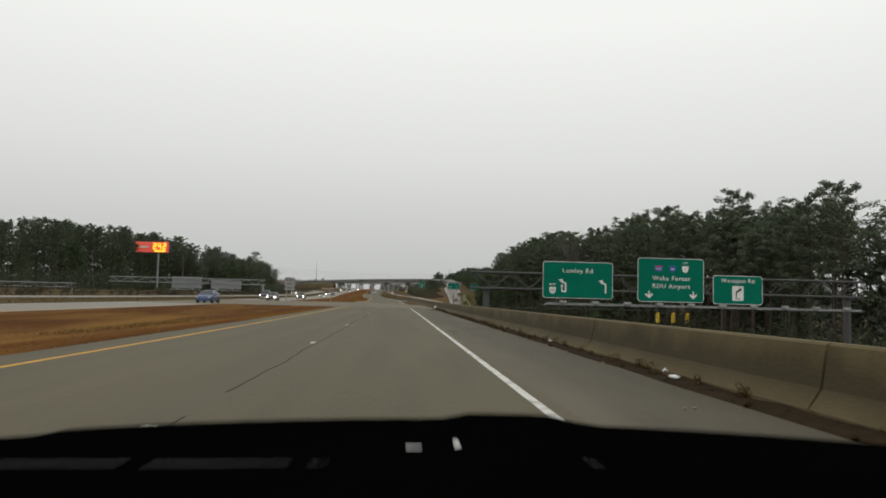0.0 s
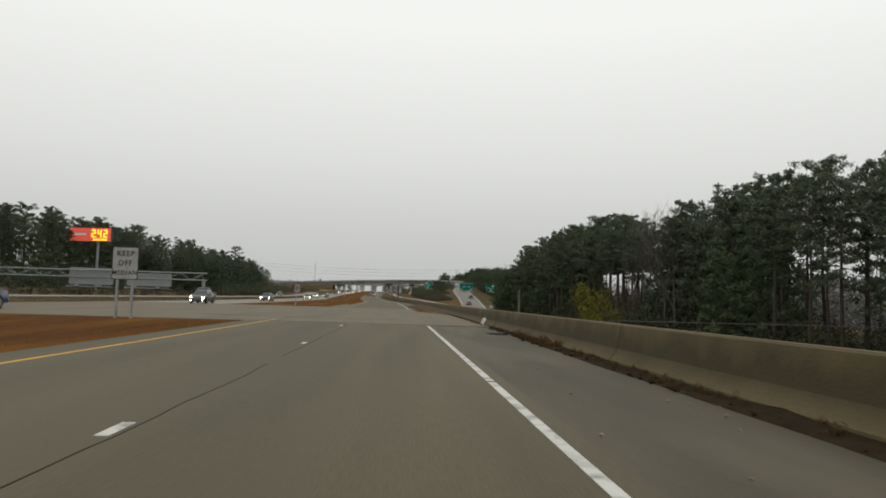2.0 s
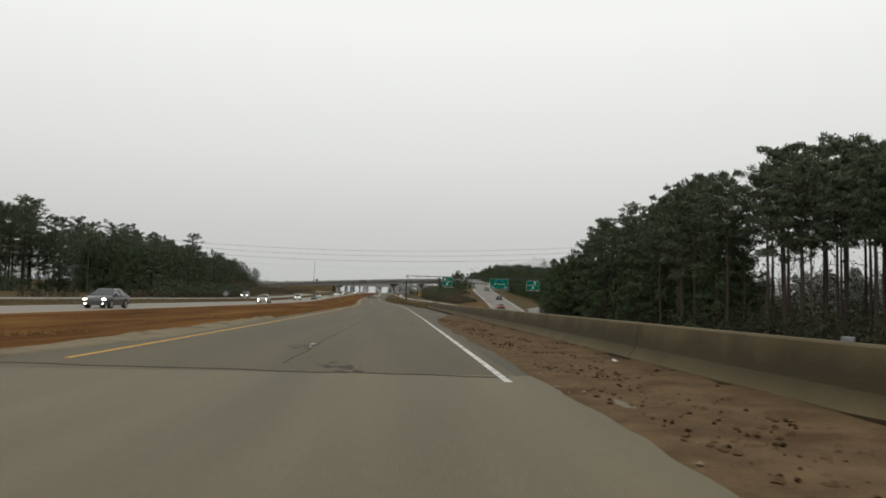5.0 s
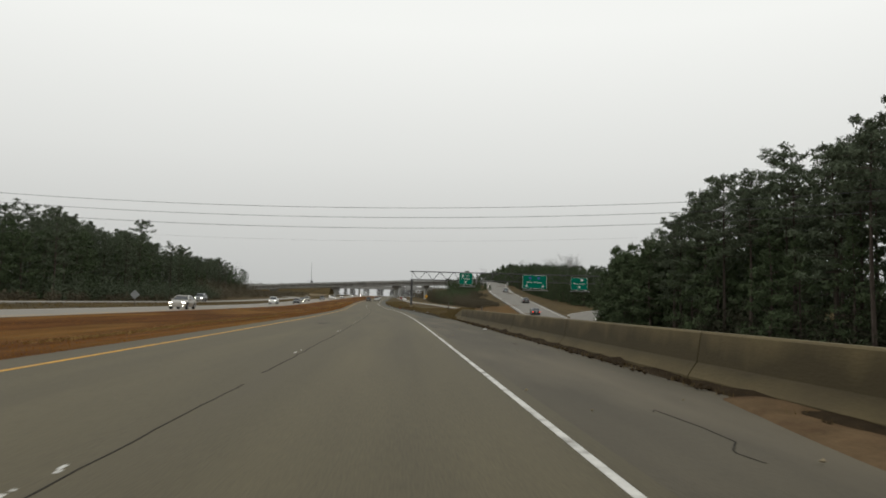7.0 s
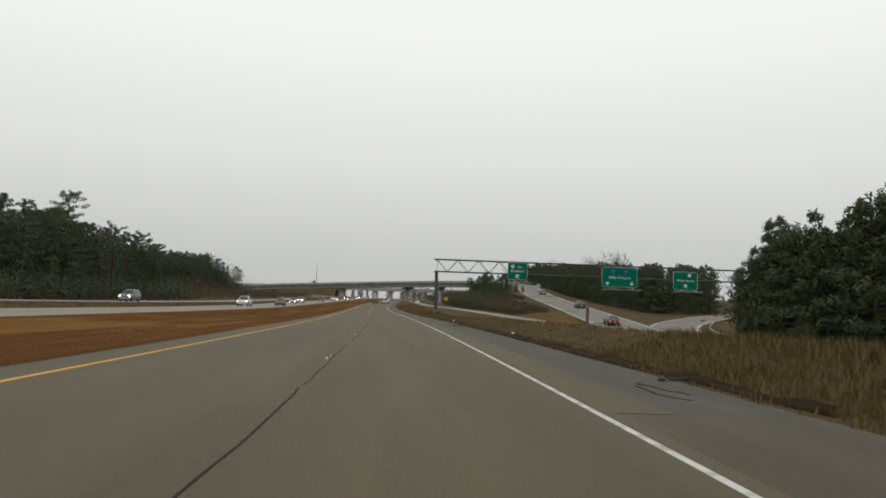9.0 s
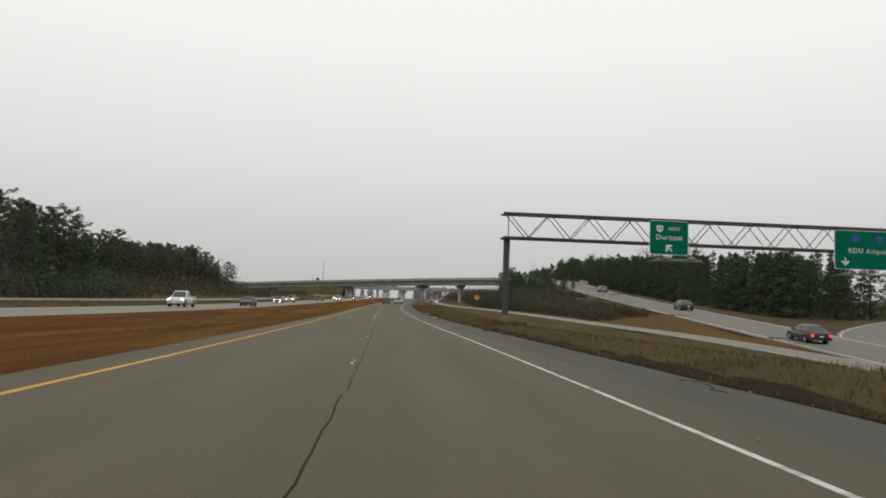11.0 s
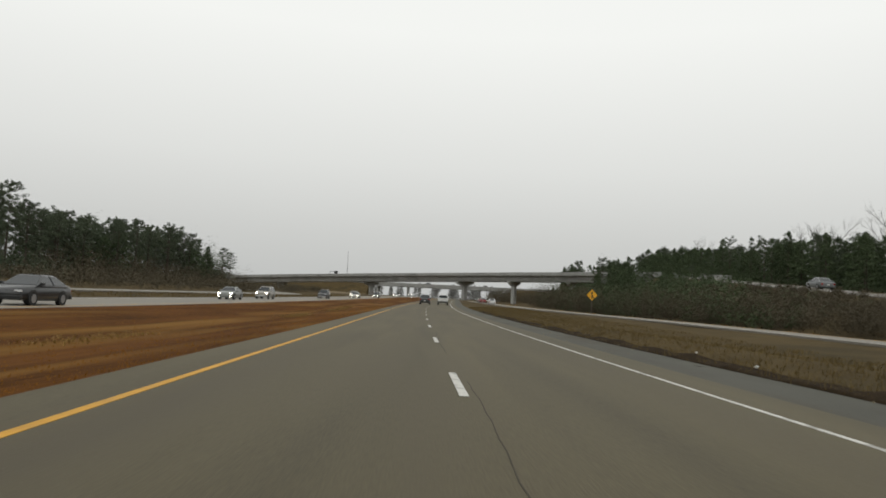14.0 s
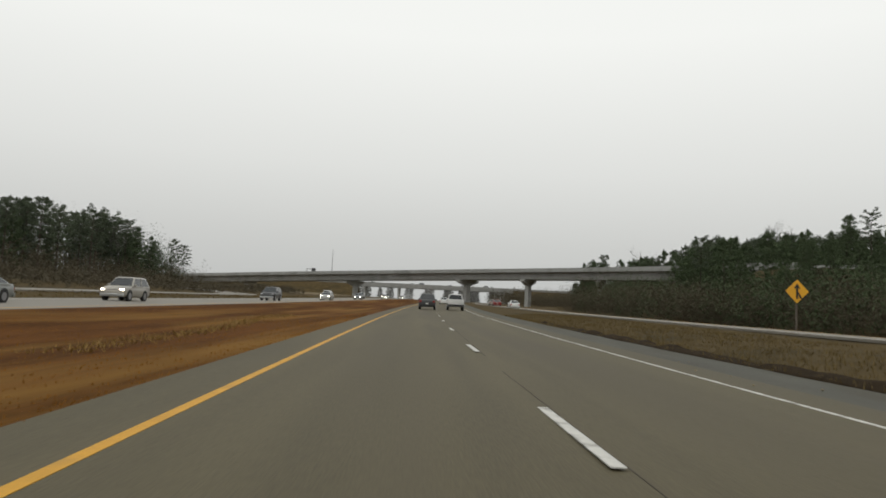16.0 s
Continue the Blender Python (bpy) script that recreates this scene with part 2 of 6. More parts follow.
CHROME = mat("dull_chrome", (0.5, 0.5, 0.5), 0.3, 0.9, 3, 30, 0.0, metal=1.0)
BLACK_PLASTIC = mat("black_plastic", (0.018, 0.018, 0.018), 0.6, 0.8, 3, 80, 0.1)
HEADLIGHT_ON = glow("headlight_lit", (1.0, 0.90, 0.70), 14.0)
HEADLIGHT_OFF = mat("headlight_lens", (0.55, 0.56, 0.57), 0.15, 0.9, 2, 10, 0.0)
TAIL_OFF = mat("tail_lens", (0.28, 0.012, 0.01), 0.2, 0.9, 2, 10, 0.0)
TAIL_ON = glow("tail_lamp_lit", (1.0, 0.06, 0.03), 1.2)
LED_AMBER = glow("led_amber", (1.0, 0.42, 0.02), 2.2)
LED_RED = glow("led_red_panel", (0.62, 0.09, 0.06), 0.45)
SIGNAL_YELLOW = mat("signal_yellow", (0.62, 0.40, 0.03), 0.5, 0.85, 2, 20, 0.0)


# ---- mesh helpers ----
def part(name, bm, material, parent=None, label="", smooth=False):
    """Links a bmesh as one mesh object, under a thing or a part where one is given."""
    me = bpy.data.meshes.new(name)
    bm.to_mesh(me)
    bm.free()
    return mesh_part(name, me, material, parent, label, smooth)


def mesh_part(name, me, material, parent=None, label="", smooth=False):
    if material:
        me.materials.append(material)
    if smooth:
        me.polygons.foreach_set("use_smooth", [True] * len(me.polygons))
    ob = new(name, me)
    if parent:
        ob.parent = parent
    if label:
        ob["label"] = label
    return ob


def thing(name, m, label, category, group="", kind=""):
    ob = new(name)
    ob.matrix_basis = m
    return tagged(ob, label, category, group, kind)


def box(bm, lo, hi, bevel=0.0):
    lo, hi = Vector(lo), Vector(hi)
    r = bmesh.ops.create_cube(bm, size=1.0, matrix=Matrix.Translation((lo + hi) / 2) @ Matrix.Diagonal((*(hi - lo), 1)))
    if bevel:
        edges = list({e for v in r["verts"] for e in v.link_edges})
        bmesh.ops.bevel(bm, geom=edges, offset=bevel, segments=2, affect="EDGES", profile=0.6)
    return bm


def bar(bm, a, b, r, sides=6, r2=None):
    a, b = Vector(a), Vector(b)
    d = b - a
    q = d.to_track_quat("Z", "Y").to_matrix().to_4x4()
    bmesh.ops.create_cone(bm, cap_ends=True, segments=sides, radius1=r, radius2=r if r2 is None else r2, depth=d.length,
                          matrix=Matrix.Translation((a + b) / 2) @ q)
    return bm


def boxed(lo, hi, bevel=0.0):
    return box(bmesh.new(), lo, hi, bevel)


def barred(a, b, r, sides=6, r2=None):
    return bar(bmesh.new(), a, b, r, sides, r2)


def path_pose(points, step=4.0):
    """Smooth line through (s, lat, z) places: list of world places."""
    p = np.array(points, float)
    u = np.concatenate([[0], np.cumsum(np.hypot(*np.diff(p[:, :2], axis=0).T))])
    k = np.arange(0, u[-1] + step / 2, step)
    # tangents for a cubic Hermite line
    tan = np.gradient(p, u, axis=0)
    i = np.clip(np.searchsorted(u, k) - 1, 0, len(u) - 2)
    w = u[i + 1] - u[i]
    x = ((k - u[i]) / w)[:, None]
    w = w[:, None]
    c = (2 * x**3 - 3 * x**2 + 1) * p[i] + (x**3 - 2 * x**2 + x) * w * tan[i] + (3 * x**2 - 2 * x**3) * p[i + 1] + (x**3 - x**2) * w * tan[i + 1]
    return [rd(*row) for row in c]


def sweep(name, places, profile, material, parent=None, label="", closed=True, kind="", tilt=None):
    """A profile of (across, up) carried along a line of places. UV: metres across and along."""
    n = len(profile)
    verts, faces, uvs = [], [], []
    run = 0.0
    rows = []
    for i, p in enumerate(places):
        a, b = places[max(i - 1, 0)], places[min(i + 1, len(places) - 1)]
        d = (b - a)
        d.z = 0
        d.normalize()
        r = Vector((d.y, -d.x, 0))
        if i:
            run += (p - places[i - 1]).length
        rows.append(run)
        verts += [p + r * x + Vector((0, 0, z)) for x, z in profile]
    m = n if closed else n - 1
    for i in range(len(places) - 1):
        for j in range(m):
            k = (j + 1) % n
            faces.append((i * n + j, (i + 1) * n + j, (i + 1) * n + k, i * n + k))
            uvs += [(profile[j][0], rows[i]), (profile[j][0], rows[i + 1]), (profile[k][0], rows[i + 1]), (profile[k][0], rows[i])]
    if closed:
        e = (len(places) - 1) * n
        faces += [tuple(range(n)), tuple(e + j for j in reversed(range(n)))]
        uvs += [(profile[j][0], rows[0] + profile[j][1]) for j in range(n)] + [(profile[j][0], rows[-1] + profile[j][1]) for j in reversed(range(n))]
    me = bpy.data.meshes.new(name)
    me.from_pydata([tuple(v) for v in verts], [], faces)
    uv = me.uv_layers.new(name="UVMap")
    uv.data.foreach_set("uv", [c for q in uvs for c in q])
    ob = mesh_part(name, me, material, parent, label)
    if kind:
        ob["kind"] = kind
    return ob


def line(s0, s1, lat, z=0.0, step=5.0):
    n = max(1, int(math.ceil((s1 - s0) / step)))
    return [rd(s0 + (s1 - s0) * i / n, lat, z) for i in range(n + 1)]


def slab(a, b, top=0.0, thick=0.12):
    """Profile of a road strip from a to b across, with a skirt."""
    return [(a, top - thick), (a, top), ((a + b) / 2, top), (b, top), (b, top - thick)]


def smooth_step(a, b, x):
    t = np.clip((x - a) / (b - a), 0, 1)
    return t * t * (3 - 2 * t)


# ---- ramps and side roads: (s, lat, z) ----
FLYOVER = [(255, 31.5, -4.2), (290, 34.5, -2.7), (325, 39.0, -0.9), (371, 44.0, 1.6), (430, 49.0, 4.8), (475, 54, 7.2), (528, 60, 9.7),
           (573, 57, 10.9), (604, 41, 11.0), (630, 14, 10.4), (649, -17, 9.3), (666, -57, 7.6), (685, -104, 5.4), (700, -159, 3.6), (732, -250, 2.0)]
LOOP = [(275, 36, -3.4), (310, 43, -2.3), (332, 50, -1.2), (348, 60, -0.2), (358, 74, 1.2), (362, 95, 2.6), (362, 130, 4.0)]
LOWER = [(-220, 24, -4.7), (-60, 24, -4.7), (60, 24, -4.7), (150, 25, -4.7), (220, 28, -4.5), (262, 31, -4.1)]
ON_RAMP = [(262, 29.0, -3.6), (295, 28.5, -1.9), (325, 26.0, -0.65), (345, 24.2, -0.25), (370, 21.8, 0.18), (398, 19.4, 0.42), (420, 17.6, 0.45), (480, 15.2, 0.35), (560, 12.6, 0.12), (640, 8.0, 0.0)]
FRONTAGE = [(-200, -36.5, 0.3), (150, -36.5, 0.4), (330, -36.5, 0.5), (480, -37, 0.4), (540, -42, 0.2), (600, -74, 0.6), (650, -120, 2.0), (700, -200, 3.0)]
GROUND_ROADS = [(path_pose(FLYOVER, 6)[:42], 6.5), (path_pose(LOOP, 6), 5.5), (path_pose(LOWER, 8), 8.5), (path_pose(ON_RAMP, 6), 4.0), (path_pose(FRONTAGE, 8), 5.0)]


X0, X1 = 81.5, 131.5      # the crossing


def ground_z(s, lat):
    """Height of the land over the road's own level, before the ramps are graded into it."""
    z = 0.0
    if lat < -4.6:
        if lat > -17.7:
            dip = float(smooth_step(0, 14, max(X0 - s, s - X1, 0)))
            mid = 1 - ((lat + 10.5) / 5.0) ** 2
            z = -0.02 - 0.3 * dip * max(mid, 0) + 0.012 * float(smooth_step(-12, -15.5, lat))
        elif lat > -28.2:
            z = -0.045
        else:
            z = -0.01 + 0.31 * float(smooth_step(-28.2, -31.5, lat)) + 0.8 * float(smooth_step(-44, -70, lat)) + 4 * float(smooth_step(-90, -260, lat))
    elif lat > 6.7:
        drop = 4.7 - 4.45 * float(smooth_step(215, 350, s))
        near = float(smooth_step(219, 227, s))
        wall = float(smooth_step(7.6, 8.8, lat))
        bank = float(smooth_step(9.5, 19, lat))
        z = -drop * ((1 - near) * wall + near * bank) + near * float(np.interp(s, [220, 262, 288], [0.75, 0.5, 0.22])) * math.exp(-((lat - 8.7) / 1.3) ** 2)
        rise = float(smooth_step(330, 440, s)) * (1 - float(smooth_step(560, 640, s)))
        z += rise * 3.0 * float(smooth_step(27, 44, lat)) + 2.5 * float(smooth_step(340, 480, s)) * float(smooth_step(60, 130, lat))
    return z


RP = [np.array([p[:] for p in pl]) for pl, _ in GROUND_ROADS]


def land(s, lat):
    p = rd(s, lat, ground_z(s, lat))
    if -30 < lat < 9.0:
        if -4.6 <= lat <= (7.2 if s < 222 else 6.25):
            p.z = road_z(s) - 0.045
        elif lat <= -17.7:
            p.z = road_z(s) - 0.045 if lat > -28.2 else p.z
        return p
    if lat < -4.6 and lat > -31:
        return p
    most, total, level = 0.0, 0.0, 0.0
    for pts, (_, half) in zip(RP, GROUND_ROADS):
        d = np.hypot(pts[:, 0] - p.x, pts[:, 1] - p.y)
        i = int(d.argmin())
        w = 1 - float(smooth_step(half, half + 13, d[i]))
        if w > 0:
            k = w / (max(d[i] - half, 0) + 0.4) ** 2
            most, total, level = max(most, w), total + k, level + k * (pts[i, 2] - 0.14)
    if total:
        p.z = p.z * (1 - most) + most * level / total
    return p


def build_ground():
    ss = np.concatenate([np.linspace(-1600, -200, 8), np.arange(-150, 700, 5), np.linspace(710, 1000, 24), np.linspace(1100, 3600, 12)])
    ls = np.concatenate([np.linspace(-2600, -300, 9), np.linspace(-240, -90, 12), np.arange(-84, -28, 4.0), [-28.2, -28.0, -22, -17.8, -17.68], np.arange(-16.5, -4.8, 1.0),
                         [-4.7, -4.55, 0.0, 6.2, 6.32, 6.68, 6.75, 7.15, 7.6, 8.0, 8.7, 9.5], np.arange(11, 90, 2.5), np.linspace(95, 240, 14), np.linspace(300, 2600, 9)])
    verts = [tuple(land(s, lat)) for s in ss for lat in ls]
    n = len(ls)
    faces, idx = [], []
    for i in range(len(ss) - 1):
        for j in range(n - 1):
            faces.append((i * n + j, i * n + j + 1, (i + 1) * n + j + 1, (i + 1) * n + j))
            lat, s = (ls[j] + ls[j + 1]) / 2, (ss[i] + ss[i + 1]) / 2
            tan, field = 26 < lat < 44 and 318 < s < 362, lat < -45 and s > 640
            idx.append(0 if -17.6 < lat < -4.6 else 2 if tan else 3 if field else 1)
    me = bpy.data.meshes.new("ground")
    me.from_pydata(verts, [], faces)
    me.materials.append(GRASS_GROUND), me.materials.append(VERGE), me.materials.append(TAN_GRASS), me.materials.append(HAZED_FIELD_GRASS)
    me.polygons.foreach_set("material_index", idx)
    me.polygons.foreach_set("use_smooth", [True] * len(faces))
    return tagged(new("ground", me), "dormant brown grass and bare winter ground", "ground", kind="structure")


ground = build_ground()

# ---- our carriageway: lanes, shoulder, the crossing and the paint ----
road = sweep("road", line(-150, X0, 0), slab(-4.7, 3.95), ASPHALT)
tagged(road, "worn two-lane grey asphalt highway carriageway", "road", kind="structure")
sweep("road_surface", line(X1, 226, 0), slab(-4.7, 3.95), ASPHALT, road)
sweep("road_surface", line(226, 1000, 0), slab(-4.7, 4.65), ASPHALT, road)
crossing = sweep("road_crossing", line(X0, X1, 0), slab(-33.0, 6.95), ASPHALT_PALE)
tagged(crossing, "pale worn asphalt of the crossing through the median", "road", kind="structure")
shoulder = sweep("shoulder", line(-150, X0, 0), slab(3.95, 7.05, -0.005), SHOULDER)
tagged(shoulder, "dirty asphalt shoulder along the barrier", "shoulder", kind="structure")
sweep("shoulder_surface", line(X1, 226, 0), slab(3.95, 7.05, -0.005), SHOULDER, shoulder)
sweep("shoulder_surface", line(226, 1000, 0), slab(4.65, 6.3, -0.012), GRAVEL, shoulder)
far_road = sweep("road_opposite", line(-200, X0, 0), slab(-28.0, -17.7), ASPHALT_FAR)
tagged(far_road, "grey asphalt carriageway of the opposite traffic", "road", kind="structure")
sweep("road_surface", line(X1, 1000, 0), slab(-28.0, -17.7), ASPHALT_FAR, far_road)
tagged(sweep("road_lower", path_pose(LOWER), slab(-7.5, 7.5), ASPHALT_FAR), "grey service road below the highway", "road", kind="structure")
loop = tagged(sweep("road_loop", path_pose(LOOP), slab(-4.2, 4.2), ASPHALT_RAMP), "grey asphalt loop ramp curving away", "ramp", kind="structure")
onramp = tagged(sweep("road_on_ramp", path_pose(ON_RAMP), slab(-1.1, 2.3), ASPHALT_FAR), "narrow pale asphalt slip road", "ramp", kind="structure")
tagged(sweep("road_frontage", path_pose(FRONTAGE), slab(-3.7, 3.7), ASPHALT_FAR), "pale asphalt road behind the opposite carriageway", "road", kind="structure")
FLY_LINE = path_pose(FLYOVER, 3.0)
flyramp = tagged(sweep("road_flyover_ramp", FLY_LINE, slab(-4.6, 4.6), ASPHALT_RAMP), "grey asphalt ramp climbing to the flyover", "ramp", kind="structure")


def stripe(s0, s1, lat, width, material, parent, z=0.004, name="edge_line"):
    return sweep(name, line(s0, s1, lat, z), [(-width / 2, -0.006), (-width / 2, 0), (width / 2, 0), (width / 2, -0.006)], material, parent)


for a, b in ((-150, 83.7), (133.3, 1000)):
    stripe(a, b, -3.7, 0.12, YELLOW_PAINT, road)
rng = random.Random(4)
for a, b in ((-150, 80.3), (130.6, 342.0), (347.3, 640)):
    s = a
    while s < b:
        e = min(b, s + (rng.uniform(7, 20) if 200 < s < 262 else rng.uniform(25, 60)))
        stripe(s, e - (rng.uniform(0.3, 2.6) if 200 < s < 262 else rng.uniform(0.05, 0.5)), 3.7, 0.115 if s < 150 else 0.085, WHITE_PAINT, road)
        s = e
for a, b in ((-150, X0), (X1, 900)):
    stripe(a, b, -18.6, 0.14, YELLOW_PAINT, far_road, 0.004)
    stripe(a, b, -26.4, 0.14, WHITE_PAINT, far_road, 0.004)
for off, m in ((-0.95, WHITE_PAINT), (2.1, YELLOW_PAINT)):
    sweep("edge_line", path_pose(ON_RAMP), [(off - 0.06, 0), (off - 0.06, 0.005), (off + 0.06, 0.005), (off + 0.06, 0)], m, onramp)
for off in (-3.8, 3.8):
    sweep("edge_line", path_pose(LOOP), [(off - 0.09, 0), (off - 0.09, 0.006), (off + 0.09, 0.006), (off + 0.09, 0)], WHITE_PAINT, loop)
    sweep("edge_line", FLY_LINE, [(off - 0.09, 0), (off - 0.09, 0.006), (off + 0.09, 0.006), (off + 0.09, 0)], WHITE_PAINT, flyramp)

# broken lane line, 3 m paint
ends = [6.4 + 12.0 * k for k in range(-6, 7)] + [330.5 - 12.0 * k for k in range(0, 17)] + [330.5 + 11.53 * k for k in range(1, 28)]
bm = bmesh.new()
box(bm, (-0.06, -3.05, -0.006), (0.06, 0, 0.004))
dash_mesh = bpy.data.meshes.new("lane_dash")
bm.to_mesh(dash_mesh), bm.free()
dash_mesh.materials.append(WHITE_PAINT)
r = random.Random(12)
bm = bmesh.new()
for _ in range(9):
    y, x = -r.uniform(0.1, 2.9), r.uniform(-0.05, 0.05)
    box(bm, (x - r.uniform(0.01, 0.03), y - r.uniform(0.05, 0.3), -0.006), (x + r.uniform(0.01, 0.03), y, 0.004))
worn_mesh = bpy.data.meshes.new("worn_lane_dash")
bm.to_mesh(worn_mesh), bm.free()
worn_mesh.materials.append(WHITE_PAINT)
for e in ends:
    ob = new("lane_dash", worn_mesh if 150 < e < 325 else dash_mesh)
    ob.parent, ob.matrix_basis = road, rd_pose(e, 0.0)


def wander(s0, s1, lat, amp, step, seed, z=0.003):
    r, v, out = random.Random(seed), 0.0, []
    for i in range(int((s1 - s0) / step) + 1):
        v = v * 0.85 + r.uniform(-amp, amp) * 0.5
        out.append(rd(s0 + i * step, lat + v, z))
    return out


# tarred joint beside the lane line, the edge of the crossing and old cracks
r = random.Random(15)
for a, b in ((-60, 80), (133, 520)):
    s = a
    while s < b:
        e = min(b, s + r.uniform(6, 30))
        w = r.uniform(0.007, 0.016) if s < 300 else r.uniform(0.004, 0.010)
        sweep("tar_joint", wander(s, e, 0.12, 0.05, 0.5, int(s) + 300), [(-w, -0.006), (-w * 0.7, 0), (w, 0), (w * 1.2, -0.006)], TAR if s < 300 else ROAD_STAIN, road)
        s = e + (r.choice((0.1, 0.3, 1.5)) if s < 300 else r.uniform(1, 6))
for k, (s, l0, l1) in enumerate(((81.3, -4.6, 6.4), (131.7, -4.6, 3.8), (88.5, -9, 3))):
    r = random.Random(k)
    pts = [rd(s + r.uniform(-0.1, 0.1) - 0.12 * (l0 + (l1 - l0) * i / 14), l0 + (l1 - l0) * i / 14, 0.003) for i in range(15)]
    sweep("tar_joint", pts, [(-0.05, -0.006), (-0.05, 0), (0.05, 0), (0.05, -0.006)], TAR, road)
for k in range(20):
    r = random.Random(140 + k)
    s, lat = r.uniform(-5, 395), r.uniform(4.2, 6.2)
    if X0 - 6 < s < X1 + 2:
        continue
    pts = [rd(s + i * 0.35 * r.uniform(0.5, 1.3), lat + 0.25 * math.sin(i * 0.8 + k) * r.uniform(0.2, 1), 0.003 if lat < 3.9 else -0.002) for i in range(r.randint(3, 8))]
    sweep("crack", pts, [(-0.009, -0.006), (-0.009, 0), (0.009, 0), (0.009, -0.006)], TAR, road if lat < 3.9 else shoulder)

# brown dirt washed over the shoulder past the crossing, with clods
def dirt_patch(s0, s1, lat0, lat1, seed, material=DIRT, label="brown dirt washed over the asphalt shoulder", lift=0.0):
    r = random.Random(seed)
    verts, faces, n = [], [], 12
    m = int((s1 - s0) / 0.7)
    for i in range(m + 1):
        s = s0 + (s1 - s0) * i / m
        end = min(1, i / 14, (m - i) / 25)
        inner = lat0 + (1 - end) * (lat1 - lat0) * 0.8 + min(0.25, 0.2 * abs(lat1 - lat0)) * noise.noise((s * 0.35, 1.7, seed))
        for j in range(n + 1):
            lat = inner + (lat1 - inner) * j / n
            u = j / n
            h = 0.012 + (0.05 + lift) * u + (0.05 + lift) * noise.noise((s * 0.9, lat * 1.6, seed)) * min(1, u * 4) + 0.045 * noise.noise((s * 2.7, lat * 3.1, seed)) * min(1, u * 4)
            verts.append(tuple(rd(s, lat, max(h, -0.03) if 0 < j else -0.03)))
    for i in range(m):
        for j in range(n):
            a = i * (n + 1) + j
            faces.append((a, a + 1, a + n + 2, a + n + 1))
    me = bpy.data.meshes.new("dirt")
    me.from_pydata(verts, [], faces)
    me.polygons.foreach_set("use_smooth", [True] * len(faces))
    ob = mesh_part("dirt", me, material)
    return tagged(ob, label, "dirt", kind="stuff")


dirt_patch(106, 178, 4.1, 6.85, 1)
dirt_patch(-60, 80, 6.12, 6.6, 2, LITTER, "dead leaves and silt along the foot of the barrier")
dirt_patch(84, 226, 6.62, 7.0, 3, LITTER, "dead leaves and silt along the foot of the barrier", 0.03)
dirt_patch(226, 440, 6.22, 6.6, 5, LITTER, "dead leaves and silt along the edge of the verge", 0.05)
dirt_patch(131, 162, -4.0, -5.3, 4, SAND, "pale sand at the median edge of the road")


def clods(name, n, s0, s1, lat0, lat1, lo, hi, material, label, seed):
    r = random.Random(seed)
    verts, faces = [], []
    for _ in range(n):
        s, lat = r.uniform(s0, s1), r.uniform(lat0, lat1)
        k = r.uniform(lo, hi)
        p = rd(s, lat, 0.0)
        b = len(verts)
        for dx, dy, dz in ((1, 0, 0), (-1, 0, 0), (0, 1, 0), (0, -1, 0), (0, 0, 0.7), (0, 0, -0.6)):
            verts.append((p.x + k * dx * r.uniform(0.6, 1.5), p.y + k * dy * r.uniform(0.6, 1.5), p.z + 0.03 + k * dz))
        faces += [(b + i, b + j, b + e) for i, j, e in ((0, 2, 4), (2, 1, 4), (1, 3, 4), (3, 0, 4), (2, 0, 5), (1, 2, 5), (3, 1, 5), (0, 3, 5))]
    me = bpy.data.meshes.new(name)
    me.from_pydata(verts, [], faces)
    return tagged(mesh_part(name, me, material), label, "debris", kind="stuff")


clods("dirt_clods", 700, 120, 163, 4.6, 6.6, 0.012, 0.042, LITTER, "dark clods and dead leaves on the shoulder", 55)
clods("dirt_clods", 1600, 115, 164, 4.5, 6.6, 0.012, 0.055, DIRT, "brown clods of earth on the shoulder", 5)
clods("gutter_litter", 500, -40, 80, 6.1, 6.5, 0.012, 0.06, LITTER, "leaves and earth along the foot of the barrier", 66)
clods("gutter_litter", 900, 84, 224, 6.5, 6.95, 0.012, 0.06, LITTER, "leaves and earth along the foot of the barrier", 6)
clods("road_gravel", 260, -10, 420, 3.9, 6.3, 0.012, 0.035, CONCRETE, "loose pale gravel on the shoulder", 7)


def road_stain(s, lat, size, seed):
    """A ragged dark stain of several splashes, drawn out along the lane."""
    r = random.Random(seed)
    verts, faces = [], []
    for k in range(16):
        a, d = r.uniform(0, 6.28), size * r.random() ** 1.5
        cs, cl, w = s + d * math.sin(a) * 1.8, lat + d * math.cos(a) * 0.7, size * r.uniform(0.05, 0.26)
        b = len(verts)
        verts.append(tuple(rd(cs, cl, 0.0022 + 0.0001 * k)))
        for i in range(11):
            q = 6.283 * i / 11
            u = w * r.uniform(0.5, 1.2)
            verts.append(tuple(rd(cs + 1.9 * u * math.sin(q), cl + u * math.cos(q), 0.0022 + 0.0001 * k)))
        faces += [(b, b + 1 + i, b + 1 + (i + 1) % 11) for i in range(11)]
    me = bpy.data.meshes.new("road_stain")
    me.from_pydata(verts, [], faces)
    mesh_part("road_stain", me, ROAD_STAIN, road, "dark oil stain soaked into the asphalt")


road_stain(137.5, -0.1, 0.55, 1)
road_stain(207, -1.55, 0.75, 2)
road_stain(132.4, 1.25, 0.5, 3)
road_stain(132.7, 0.9, 0.35, 4)

# ---- concrete barrier on a retaining wall ----
def barrier_lat(s):
    return float(np.interp(s, [0, 60, 90, 190], [6.73, 6.83, 7.02, 7.2]))


